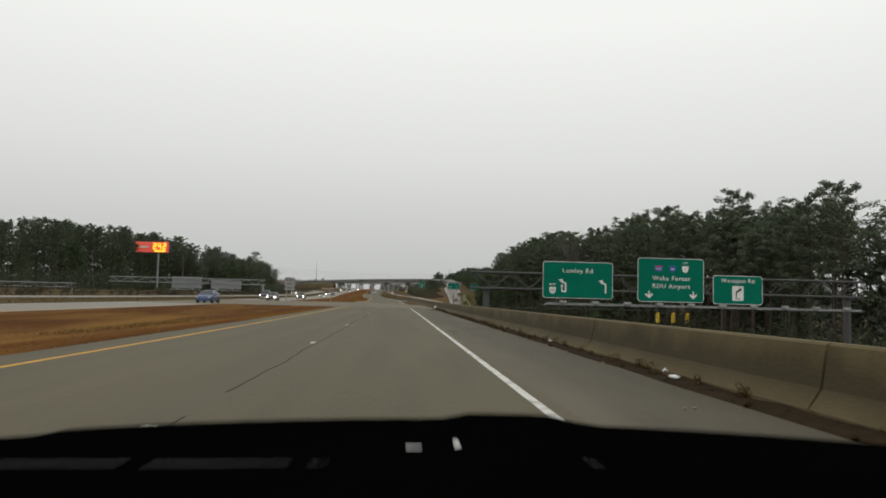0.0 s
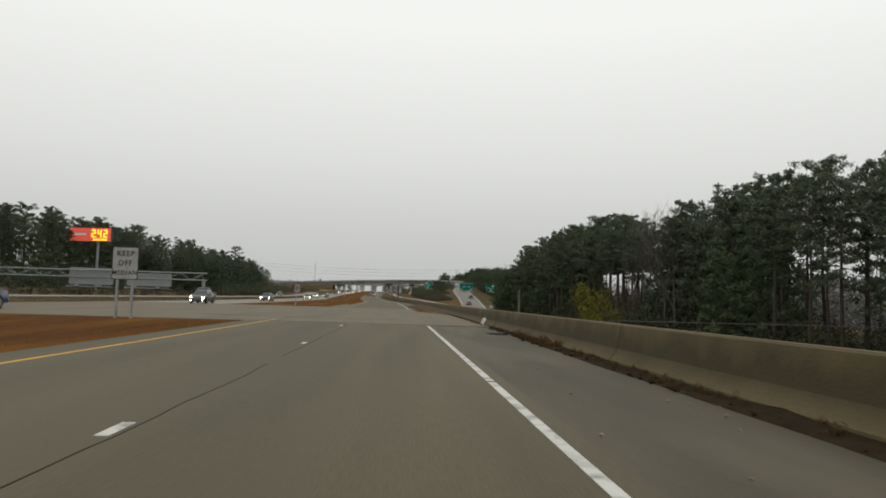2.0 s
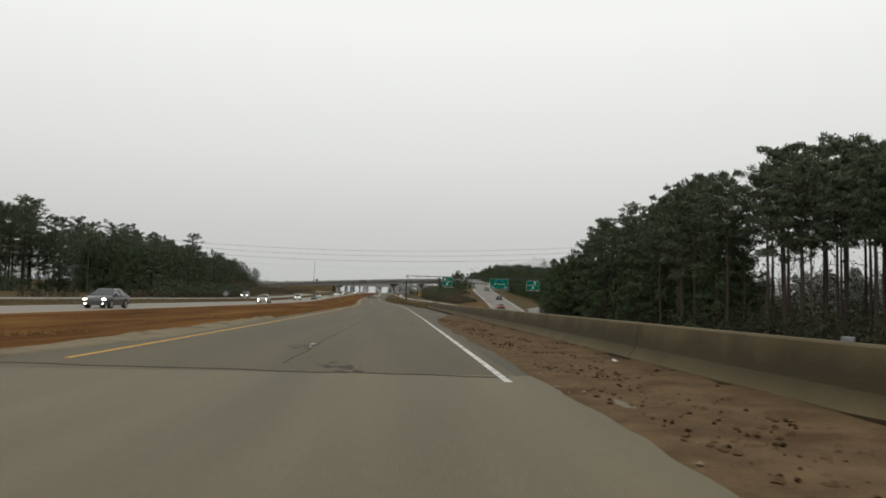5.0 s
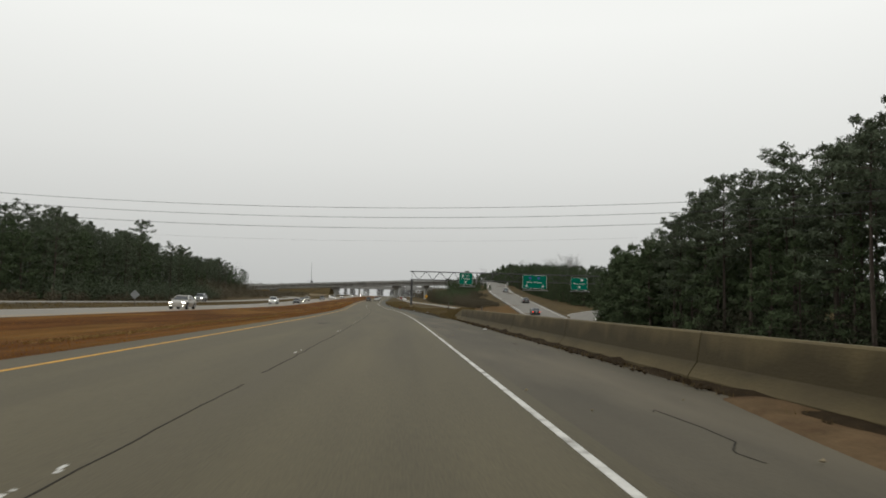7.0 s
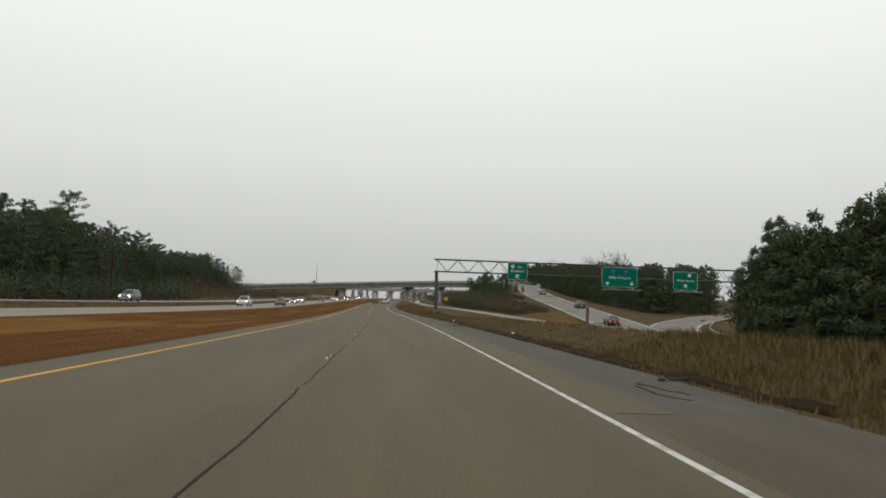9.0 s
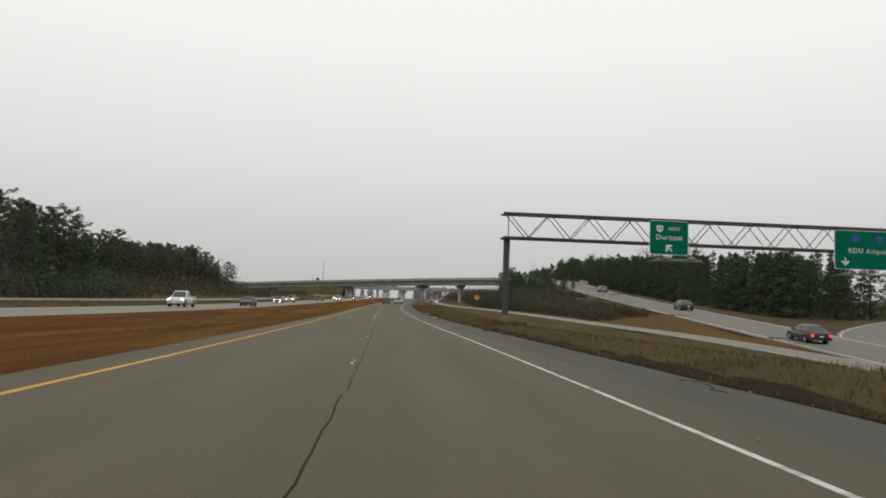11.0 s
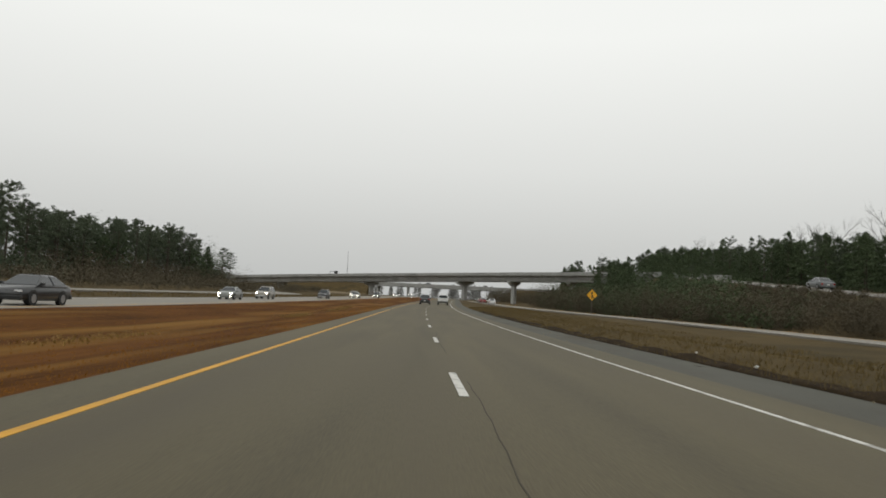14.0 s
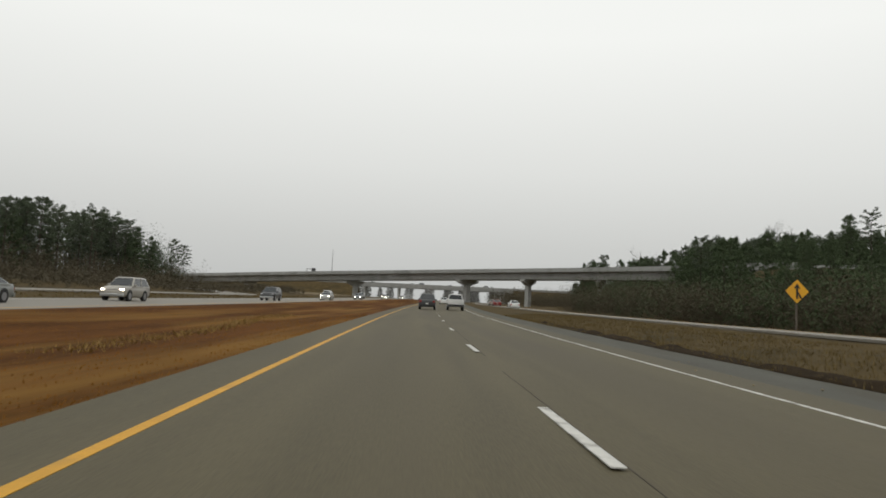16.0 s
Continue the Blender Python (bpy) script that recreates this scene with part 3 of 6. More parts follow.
barrier = tagged(new("concrete_barrier"), "stained tan concrete barrier along the shoulder", "barrier", kind="structure")
JERSEY = [(-0.28, -0.1), (-0.28, 0.08), (-0.13, 0.30), (-0.06, 0.76), (-0.03, 0.79), (0.10, 0.79), (0.14, 0.76), (0.20, 0.0), (0.20, -0.1)]
s = -147.3
while s < 219.9:
    e = min(s + 9.1, 220)
    f = e - (0.12 if 79 < e < 82 else 0.04)
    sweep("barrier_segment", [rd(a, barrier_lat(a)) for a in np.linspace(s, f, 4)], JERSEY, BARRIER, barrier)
    s = e
bm = bmesh.new()
ends_ = []
for s, k in ((220, 1.0), (222, 0.8), (224, 0.5), (226, 0.16)):
    m = rd_pose(s, barrier_lat(s))
    ends_.append([bm.verts.new(m @ Vector((x, 0, z if z <= 0.08 else 0.08 + (z - 0.08) * k))) for x, z in JERSEY])
for a, b in zip(ends_, ends_[1:]):
    for i in range(len(JERSEY)):
        j = (i + 1) % len(JERSEY)
        bm.faces.new((a[i], b[i], b[j], a[j]))
bm.faces.new(ends_[0]), bm.faces.new(list(reversed(ends_[-1])))
bmesh.ops.recalc_face_normals(bm, faces=bm.faces)
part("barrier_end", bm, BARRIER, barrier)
sweep("retaining_wall", line(-150, 228, 7.43, -5.0), [(-0.06, 0), (-0.06, 4.9), (0.1, 4.9), (0.1, 0)], CONCRETE, barrier)

# ---- flyover: girder deck, parapets and hammerhead piers ----
flyover = tagged(new("flyover_bridge"), "long curved grey concrete flyover on hammerhead piers", "bridge", kind="structure")
cut = min(range(len(FLY_LINE)), key=lambda i: (FLY_LINE[i] - rd(524, 59.5, 9.6)).length)
end = min(range(len(FLY_LINE)), key=lambda i: (FLY_LINE[i] - rd(688, -116, 5.0)).length)
deck = FLY_LINE[cut:end]
sweep("deck", deck, [(-5.1, -0.35), (-5.1, -0.02), (5.1, -0.02), (5.1, -0.35), (3.9, -0.55), (3.6, -2.5), (-3.6, -2.5), (-3.9, -0.55)], BRIDGE_CONCRETE, flyover)
for side in (-1, 1):
    sweep("parapet", FLY_LINE[max(cut - 12, 0):end + 6], [(side * 4.75 - 0.2, -0.3), (side * 4.75 - 0.14, 0.85), (side * 4.75 + 0.14, 0.85), (side * 4.75 + 0.2, -0.3)], BRIDGE_CONCRETE, flyover)


def pier(s, lat, top, turn, parent, width=1.7, cap=3.4):
    base = rd(s, lat, 0)
    base.z = land(s, lat).z - 0.3
    h = road_z(s) + top - base.z
    m = Matrix.Translation(base) @ Matrix.Rotation(radians(turn), 4, "Z")
    bm = bmesh.new()
    box(bm, (-width / 2, -0.7, 0), (width / 2, 0.7, h - 1.0), 0.12)
    bm.transform(m)
    part("column", bm, PIER_CONCRETE, parent)
    bm = bmesh.new()
    prof = [(-cap, h), (-cap, h - 0.7), (-width / 2, h - 1.9), (width / 2, h - 1.9), (cap, h - 0.7), (cap, h)]
    a = [bm.verts.new((x, -0.75, z)) for x, z in prof]
    b = [bm.verts.new((x, 0.75, z)) for x, z in prof]
    bm.faces.new(a), bm.faces.new(list(reversed(b)))
    for i in range(6):
        k = (i + 1) % 6
        bm.faces.new((a[i], b[i], b[k], a[k]))
    bmesh.ops.recalc_face_normals(bm, faces=bm.faces)
    bm.transform(m)
    part("pier_cap", bm, PIER_CONCRETE, parent)


pier(635, 8.1, 7.7, 42, flyover, 1.9, 4.6)
pier(618, 27, 8.3, 50, flyover)
pier(597, 45.5, 8.45, 65, flyover)
pier(571, 57.3, 8.35, 85, flyover)
pier(657, -33, 6.0, 25, flyover)
pier(675, -78, 4.1, 20, flyover)

# ---- far overpass ----
overpass = tagged(new("overpass_bridge"), "low straight grey concrete overpass far ahead", "bridge", kind="structure")
OVER = [rd(795, lat, 7.6) for lat in range(-190, 191, 10)]
sweep("deck", OVER, [(-6, -1.6), (-6, 0.0), (6, 0.0), (6, -1.6)], BRIDGE_CONCRETE, overpass)
for side in (-1, 1):
    sweep("parapet", OVER, [(side * 5.8 - 0.2, 0), (side * 5.8 - 0.2, 0.8), (side * 5.8 + 0.2, 0.8), (side * 5.8 + 0.2, 0)], BRIDGE_CONCRETE, overpass)
for lat in (-45, -26, 9.5, 33):
    for off in (-4, 0, 4):
        part("column", barred(rd(795 + off, lat, -0.5), rd(795 + off, lat, 5.4), 0.6, 12), PIER_CONCRETE, overpass)
    part("pier_cap", boxed((-0.7, -5.6, 0), (0.7, 5.6, 1.0), 0.08), PIER_CONCRETE, overpass).matrix_basis = rd_pose(795, lat, 5.1)
for a, b in ((-190, -48), (38, 190)):
    sweep("embankment", [rd(795, lat, 0) for lat in range(a, b + 1, 10)], [(-24, -0.6), (-6.5, 7.3), (6.5, 7.3), (24, -0.6)], VERGE, overpass)


# ---- trees ----
def tuft_cloud(r, centre, rad, flat, n, size, verts, faces, wide=0.125, loose=0.75):
    """A clump of small needle or leaf blades round a centre, denser at its skin."""
    for _ in range(n):
        d = Vector((r.gauss(0, 1), r.gauss(0, 1), r.gauss(0, 1)))
        d.normalize()
        k = rad * (0.45 + 0.6 * r.random())
        p = centre + Vector((d.x * k, d.y * k, d.z * k * flat))
        nrm = d + loose * Vector((r.uniform(-1, 1), r.uniform(-1, 1), r.uniform(-1, 1)))
        a = nrm.cross(Vector((r.uniform(-1, 1), r.uniform(-1, 1), r.uniform(-1, 1)))).normalized()
        b = nrm.cross(a).normalized()
        s = size * r.uniform(0.6, 1.5)
        i = len(verts)
        verts += [tuple(p - a * s * 0.5 - b * s * wide), tuple(p - a * s * 0.5 + b * s * wide), tuple(p + a * s * 0.6)]
        faces.append((i, i + 1, i + 2))


def limb_mesh(bm, r, a, b, r0, r1):
    bar(bm, a, b, r0, 5 if r0 > 0.11 else 3, r1)


def make_tree(name, seed, height, base, width, limbs, blades, size, flat, leaf, bark, shape, label, trunk_r=0.2, category="tree", rise=0.45, puff=0.62):
    """A tapered, slightly bent trunk, limbs that droop low down and rise towards the top, each with sprays of needles along its outer half."""
    r = random.Random(seed)
    tree = thing(name, Matrix.Identity(4), label, category)
    bm = bmesh.new()
    bend = Vector((r.uniform(-0.4, 0.4), r.uniform(-0.4, 0.4), 0))
    spine = [bend * math.sin(math.pi * i / 6) + Vector((0, 0, height * 0.97 * i / 6)) for i in range(7)]
    for i in range(6):
        limb_mesh(bm, r, spine[i], spine[i + 1], trunk_r * (1 - i / 6.6), trunk_r * (1 - (i + 1) / 6.6))
    verts, faces = [], []
    for c in range(limbs):
        u = (c + r.random()) / limbs
        z = height * (base + (0.95 - base) * u)
        reach = width * shape(u) * r.uniform(0.6, 1.12)
        az = c * 2.4 + r.uniform(-0.5, 0.5)
        k = min(5.99, 6 * z / (height * 0.97))
        o = spine[int(k)].lerp(spine[int(k) + 1], k % 1)
        tip = o + Vector((math.cos(az) * reach, math.sin(az) * reach, reach * (rise * (1.5 * u - 0.4) + r.uniform(-0.12, 0.12))))
        if reach > 0.6:
            limb_mesh(bm, r, o, tip, 0.02 + 0.016 * reach, 0.012)
        for f in ((0.45, 0.75, 1.0) if reach > 1.5 else (0.6, 1.0) if reach > 0.7 else (0.9,)):
            p = o.lerp(tip, f) + Vector((r.uniform(-0.3, 0.3), r.uniform(-0.3, 0.3), r.uniform(0.0, 0.3)))
            tuft_cloud(r, p, puff * (0.65 + 0.16 * reach) * r.uniform(0.75, 1.25), flat, blades, size, verts, faces)
    for _ in range(3):
        tuft_cloud(r, spine[6] + Vector((r.uniform(-0.25, 0.25), r.uniform(-0.25, 0.25), r.uniform(-0.7, 0.1))), puff * 0.55, 1.2, blades, size, verts, faces)
    fit = height / max(v[2] for v in verts)
    verts = [(x, y, z * fit) for x, y, z in verts]
    bm.transform(Matrix.Diagonal((1, 1, fit, 1)))
    part("trunk", bm, bark, tree)
    me = bpy.data.meshes.new("crown")
    me.from_pydata(verts, [], faces)
    mesh_part("crown", me, leaf, tree)
    return tree, verts, faces


def make_bare(name, seed, height, spread, label, material, fine=4):
    """A leafless tree: trunk, limbs and twigs."""
    r = random.Random(seed)
    tree = thing(name, Matrix.Identity(4), label, "tree")
    trunk, crown = bmesh.new(), bmesh.new()

    def grow(bm, p, d, length, rad, depth):
        e = p + d * length
        bar(bm, p, e, rad, 3 if depth > 1 else 5, rad * 0.55)
        if depth >= fine:
            return
        for _ in range(4):
            side = Vector((r.uniform(-1, 1), r.uniform(-1, 1), r.uniform(0.0, 0.9))).normalized()
            grow(crown, p + d * length * r.uniform(0.55, 1.0), (d * 0.75 + side * spread).normalized(), length * r.uniform(0.5, 0.72), rad * 0.5, depth + 1)

    grow(trunk, Vector((0, 0, 0)), Vector((0.02, 0.03, 1)).normalized(), height * 0.40, 0.12, 0)
    part("trunk", trunk, material, tree)
    part("crown", crown, material, tree)
    return tree


PINE_LABEL = "tall loblolly pine with a bare trunk and ragged dark crown"
YOUNG_LABEL = "dense young pine, dark green down to the ground"
def dome(u):
    return math.sqrt(max(0.05, 1 - ((u - 0.42) / 0.62) ** 2))


PINES = [make_tree("pine_tree", 11 + k, h, b, w, c, 38, 0.44, 0.55, NEEDLES, BARK, sh, PINE_LABEL, 0.24)
         for k, (h, b, w, c, sh) in enumerate((
             (21, 0.50, 3.3, 30, dome), (19, 0.44, 3.3, 28, lambda u: 0.55 + 0.5 * dome(u)),
             (20, 0.64, 3.2, 24, dome), (18, 0.34, 3.1, 32, lambda u: 0.95 - 0.5 * u * u), (22, 0.62, 3.0, 26, lambda u: 0.5 + 0.45 * dome(u))))]
YOUNGS = [make_tree("young_pine_tree", 31 + k, h, 0.03, w, c, 36, 0.44, 0.75, NEEDLES_YOUNG, BARK, sh, YOUNG_LABEL, 0.16, rise=0.3, puff=0.72)
          for k, (h, w, c, sh) in enumerate(((13, 3.0, 34, lambda u: (1.02 - u) ** 0.75), (11, 2.9, 34, lambda u: (1.02 - u ** 3) ** 0.7), (15, 3.3, 40, lambda u: (1.02 - u ** 2) ** 0.75)))]
BARES = [make_bare("bare_tree", 51 + k, h, sp, "leafless grey deciduous tree in winter", BARK_GREY) for k, (h, sp) in enumerate(((15, 0.55), (13, 0.7), (17, 0.45)))]
MASTERS = [t[0] for t in PINES] + [t[0] for t in YOUNGS] + BARES
used_once = set()


def full_height(master):
    return max(v.co.z for c in master.children for v in c.data.vertices)


def plant(master, s, lat, size, turn, group, sink=0.15):
    p = land(s, lat)
    m = Matrix.Translation((p.x, p.y, p.z - sink)) @ Matrix.Rotation(turn, 4, "Z") @ Matrix.Diagonal((size * 1.0, size, size, 1))
    if master.name not in used_once:
        used_once.add(master.name)
        master.matrix_basis = m
        master["group"] = group
        return master
    ob = copy_thing(master, m)
    ob.matrix_basis = m
    ob["group"] = group
    return ob


def tree_rows(s0, s1, lat0, lat1, n, top, group, seed, mix=(0.75, 0.2, 0.05), gap=2.6, kinds=(0, 1, 2, 3, 4), small=(0.6, 0.85), inside=None, ref=None):
    """Single trees; top(s) is the height of the crowns over the road."""
    r = random.Random(seed)
    placed, tries = [], 0
    while len(placed) < n and tries < n * 30:
        tries += 1
        s, lat = r.uniform(s0, s1), lat0 + (lat1 - lat0) * r.random() ** 1.3
        if inside and not inside(s, lat):
            continue
        if any((s - a) ** 2 + (lat - b) ** 2 < gap * gap for a, b in placed):
            continue
        placed.append((s, lat))
        want = (top(s) * (max(lat / ref, 0.93) if ref else 1.0) + road_z(s) - land(s, lat).z) * r.uniform(0.88, 1.02)
        u = r.random()
        if u < mix[0]:
            k = r.choice(kinds)
            plant(PINES[k][0], s, lat, want / (21, 19, 20, 18, 22)[k], r.uniform(0, 6.28), group)
        elif u < mix[0] + mix[1]:
            k = r.randrange(3)
            plant(YOUNGS[k][0], s, lat, want * r.uniform(*small) / (13, 11, 15)[k], r.uniform(0, 6.28), group)
        else:
            k = r.randrange(3)
            plant(BARES[k], s, lat, want * r.uniform(0.85, 1.0) / full_height(BARES[k]), r.uniform(0, 6.28), group)


def wood_mass(name, s0, s1, lat0, lat1, n, top, label, seed, kinds, keep=2, low=0.85, material=None, behind=None):
    """The uncountable depth of a wood: crowns and trunks of many trees in one mesh."""
    r = random.Random(seed)
    vs, fs, base = [], [], 0
    for _ in range(n):
        s, lat = r.uniform(s0, s1), lat0 + (lat1 - lat0) * r.random() ** 0.8
        if behind and not behind(s, lat):
            continue
        tree, verts, faces = r.choice(kinds)
        g = land(s, lat)
        full = max(v[2] for v in verts)
        k = (top(s) + road_z(s) - g.z) * r.uniform(low, 1.03) / full
        a = r.uniform(0, 6.28)
        tri = np.array(verts).reshape(-1, 3, 3)[::keep]
        cen = tri.mean(axis=1, keepdims=True)
        tri = cen + (tri - cen) * (1.0 + 0.3 * (keep - 1))
        p = tri.reshape(-1, 3) * k
        q = np.stack([p[:, 0] * math.cos(a) - p[:, 1] * math.sin(a) + g.x, p[:, 0] * math.sin(a) + p[:, 1] * math.cos(a) + g.y, p[:, 2] + g.z], axis=1)
        vs.append(q)
        fs.append(np.arange(len(q)).reshape(-1, 3) + base)
        base += len(q)
        t = 0.16 * k
        h = full * k * 0.8
        ring = np.array([(g.x + t * math.cos(x), g.y + t * math.sin(x), g.z - 0.3) for x in (0, 2.1, 4.2)] + [(g.x + t * 0.4 * math.cos(x), g.y + t * 0.4 * math.sin(x), g.z + h) for x in (0, 2.1, 4.2)])
        vs.append(ring)
        fs.append(np.array([(0, 1, 4), (0, 4, 3), (1, 2, 5), (1, 5, 4), (2, 0, 3), (2, 3, 5)]) + base)
        base += 6
    me = bpy.data.meshes.new(name)
    me.from_pydata(np.concatenate(vs).tolist(), [], np.concatenate(fs).tolist())
    return tagged(mesh_part(name, me, material or NEEDLES), label, "woods", kind="stuff")


def thicket(name, s0, s1, lat0, lat1, n, height, material, label, seed, blades=26, size=0.5, cat="brush", wide=0.115, inside=None):
    """Tangled undergrowth in one mesh; height in metres, or the height of its top over the road as a function of s."""
    r = random.Random(seed)
    verts, faces = [], []
    for _ in range(n):
        s, lat = r.uniform(s0, s1), r.uniform(lat0, lat1)
        if inside and not inside(s, lat):
            continue
        g = land(s, lat)
        h = max(height(s) + road_z(s) - g.z, 0.8) * 0.9 if callable(height) else height
        h *= r.choice((r.uniform(0.4, 0.9), r.uniform(0.6, 1.0), r.uniform(0.8, 1.3)))
        for z in (0.25, 0.5, 0.78):
            tuft_cloud(r, g + Vector((0, 0, h * z)), min(0.25 * h + 0.25, 0.6 * h), 1.0, blades // 3, size, verts, faces, wide)
    me = bpy.data.meshes.new(name)
    me.from_pydata(verts, [], faces)
    return tagged(mesh_part(name, me, material), label, cat, kind="stuff")


def top_right(s):
    return 0.95 * float(np.interp(s, [66, 78, 91, 104, 111, 124, 133, 143, 160, 173, 181, 187, 194, 202, 211, 223, 240, 254, 262, 270, 275, 290, 298, 303, 312],
                                  [13.8, 13.4, 16.6, 15.9, 16.5, 19.2, 20.4, 18.5, 18.2, 17.6, 18, 18.9, 20, 21, 20.5, 21.9, 21.2, 19.8, 19.2, 18.6, 13.4, 13.2, 12.6, 9.8, 5]))


def top_left(s):
    return float(np.interp(s, [60, 156, 181, 213, 247, 297, 330], [14.5, 15.5, 19, 20, 21.5, 23, 23.2]))


def top_left_mid(s):
    return float(np.interp(s, [285, 340, 359, 388, 402, 413], [15.8, 16.2, 17.2, 15.5, 15.2, 11]))


def top_left_far(s):
    return float(np.interp(s, [400, 470, 507, 536, 552, 576, 607, 622, 640, 648], [17, 16.5, 18.8, 19.5, 20, 21.8, 21.8, 17.5, 14, 9]))


def wood_end(s, lat):
    """The wood stops short of the loop ramp."""
    return lat - 1.2 > 42 + (s - 292) * 0.45


NEAR_RIGHT, NEAR_LEFT, FAR_RIGHT = "pines of the wood below the highway", "pines beyond the opposite carriageway", "trees beside the flyover ramp"
tree_rows(74, 88, 43, 52, 11, top_right, NEAR_RIGHT, 1, (0.95, 0.02, 0.03), 2.2, (0, 2, 4), ref=46)
tree_rows(86, 136, 40, 54, 30, top_right, NEAR_RIGHT, 12, (0.8, 0.17, 0.03), 2.3, ref=46)
tree_rows(136, 152, 42, 54, 13, top_right, NEAR_RIGHT, 2, (0.7, 0.3, 0.0), 2.0, (0, 1, 3), ref=46)
tree_rows(152, 168, 42, 54, 13, top_right, NEAR_RIGHT, 22, (0.4, 0.2, 0.4), 2.0, (0, 1, 3), (0.6, 0.85), ref=46)
tree_rows(166, 206, 42, 53, 32, top_right, NEAR_RIGHT, 3, (0.96, 0.04, 0.0), 2.0, (2, 4, 2, 4, 4, 0), (0.4, 0.5), ref=45)
tree_rows(207, 270, 42, 52, 46, top_right, NEAR_RIGHT, 31, (0.66, 0.34, 0.0), 2.2, ref=46)
tree_rows(274, 304, 43, 60, 62, top_right, NEAR_RIGHT, 4, (0.06, 0.94, 0.0), 1.6, (3,), small=(0.94, 1.05), inside=wood_end, ref=52)
tree_rows(275, 300, 41.5, 46, 18, top_right, NEAR_RIGHT, 41, (0.0, 1.0, 0.0), 1.5, small=(0.85, 1.0), inside=lambda s, lat: wood_end(s, lat + 1.5), ref=46)
wood_mass("pine_wood_depth", 88, 134, 50, 70, 30, lambda s: top_right(s) * 1.0, "dark depth of the pine wood below the highway", 5, PINES + YOUNGS, 4)
wood_mass("pine_wood_depth", 212, 306, 50, 82, 110, lambda s: top_right(s) * 0.98, "dark depth of the pine wood below the highway", 51, PINES + YOUNGS, 4, behind=lambda s, lat: lat < 47 + (s - 212) / 2.5 and wood_end(s, lat - 1))
thicket("undergrowth", 62, 92, 40, 52, 150, 4.2, UNDERGROWTH, "dark evergreen undergrowth below bare pine trunks", 65, 60, 0.42)
# crowns greyed instead of green: haze put into the colour
wood_mass("far_grey_wood", 66, 150, 62, 84, 46, lambda s: 6.0, "winter wood beyond the pines, coloured grey for haze", 56, YOUNGS, 3, 0.7, HAZE_GREY_TWIGS)
thicket("undergrowth", 88, 168, 39, 54, 640, 5.0, UNDERGROWTH, "dark evergreen undergrowth at the edge of the wood", 6, 57, 0.5)
thicket("undergrowth", 150, 255, 56, 66, 420, lambda s: 9.5, UNDERGROWTH, "dark evergreen undergrowth deep in the wood", 62, 60, 0.6)
thicket("undergrowth", 150, 208, 40, 52, 640, lambda s: 1.6, UNDERGROWTH, "dark evergreen undergrowth below bare pine trunks", 61, 60, 0.5)
thicket("undergrowth", 206, 258, 41, 54, 420, 6.0, UNDERGROWTH, "dark evergreen undergrowth at the edge of the wood", 63, 54, 0.55)
thicket("undergrowth", 256, 312, 43, 58, 420, 5.5, UNDERGROWTH, "dark evergreen undergrowth at the edge of the wood", 62, 54, 0.55, inside=wood_end)
thicket("wood_edge_brush", 60, 250, 36, 41, 480, 1.9, BRUSH, "brown leafless brush at the edge of the wood", 7, 36, 0.45)
tree_rows(62, 330, -88, -75, 92, top_left, NEAR_LEFT, 8, (0.74, 0.26, 0.0), 2.6)
tree_rows(286, 412, -65, -51, 66, top_left_mid, NEAR_LEFT, 81, (0.55, 0.45, 0.0), 2.3, small=(0.78, 0.98))
tree_rows(330, 478, -84, -73, 58, lambda s: float(np.interp(s, [330, 373, 431, 450, 468, 480], [22.5, 22.5, 21, 19.5, 18.5, 14])), NEAR_LEFT, 82, (0.8, 0.2, 0.0), 2.3, (0, 1, 3))
tree_rows(440, 632, -102, -87, 64, top_left_far, NEAR_LEFT, 9, (0.72, 0.25, 0.03), 2.6)
wood_mass("pine_wood_depth", 55, 340, -112, -84, 100, lambda s: top_left(s) * 1.02, "depth of the pine wood beyond the opposite carriageway", 10, PINES + YOUNGS, 4)
wood_mass("pine_wood_depth", 284, 408, -82, -62, 64, top_left_mid, "depth of the pine wood beyond the opposite carriageway", 101, PINES + YOUNGS, 4)
wood_mass("pine_wood_depth", 400, 632, -116, -96, 120, lambda s: top_left_far(s) * 1.0, "depth of the far pine wood beyond the field", 102, PINES[:4] + YOUNGS, 4)
thicket("undergrowth", 58, 292, -84, -72, 520, 5.0, NEEDLES, "dark evergreen undergrowth at the edge of the wood", 11, 66, 0.52)
thicket("undergrowth", 412, 480, -80, -70, 200, 5.0, NEEDLES, "dark evergreen undergrowth at the edge of the wood", 113, 60, 0.5)
thicket("undergrowth", 286, 412, -58, -48, 480, 4.5, NEEDLES, "dark evergreen undergrowth at the edge of the wood", 111, 72, 0.45)
thicket("wood_edge_brush", 410, 636, -96, -80, 620, 7.0, BRUSH, "brown leafless brush of the far wood", 112, 60, 0.55)
thicket("undergrowth", 598, 634, -100, -86, 170, lambda s: top_left_far(s) * 0.84, NEEDLES, "rounded evergreen end of the far wood", 114, 110, 0.55)
thicket("wood_edge_brush", 58, 410, -50, -45.5, 420, 1.5, BRUSH, "brown leafless brush along the wood", 12, 30, 0.45)
thicket("wood_edge_brush", 404, 640, -80, -47, 1300, 2.6, BRUSH, "brown leafless brush below the far wood", 121, 30, 0.5)


def top_far_right(s):
    return float(np.interp(s, [370, 412, 432, 461, 482, 510, 528, 548, 578, 625], [12, 14, 15.7, 16.6, 17.4, 18.3, 18.3, 19.4, 22, 23.2]))


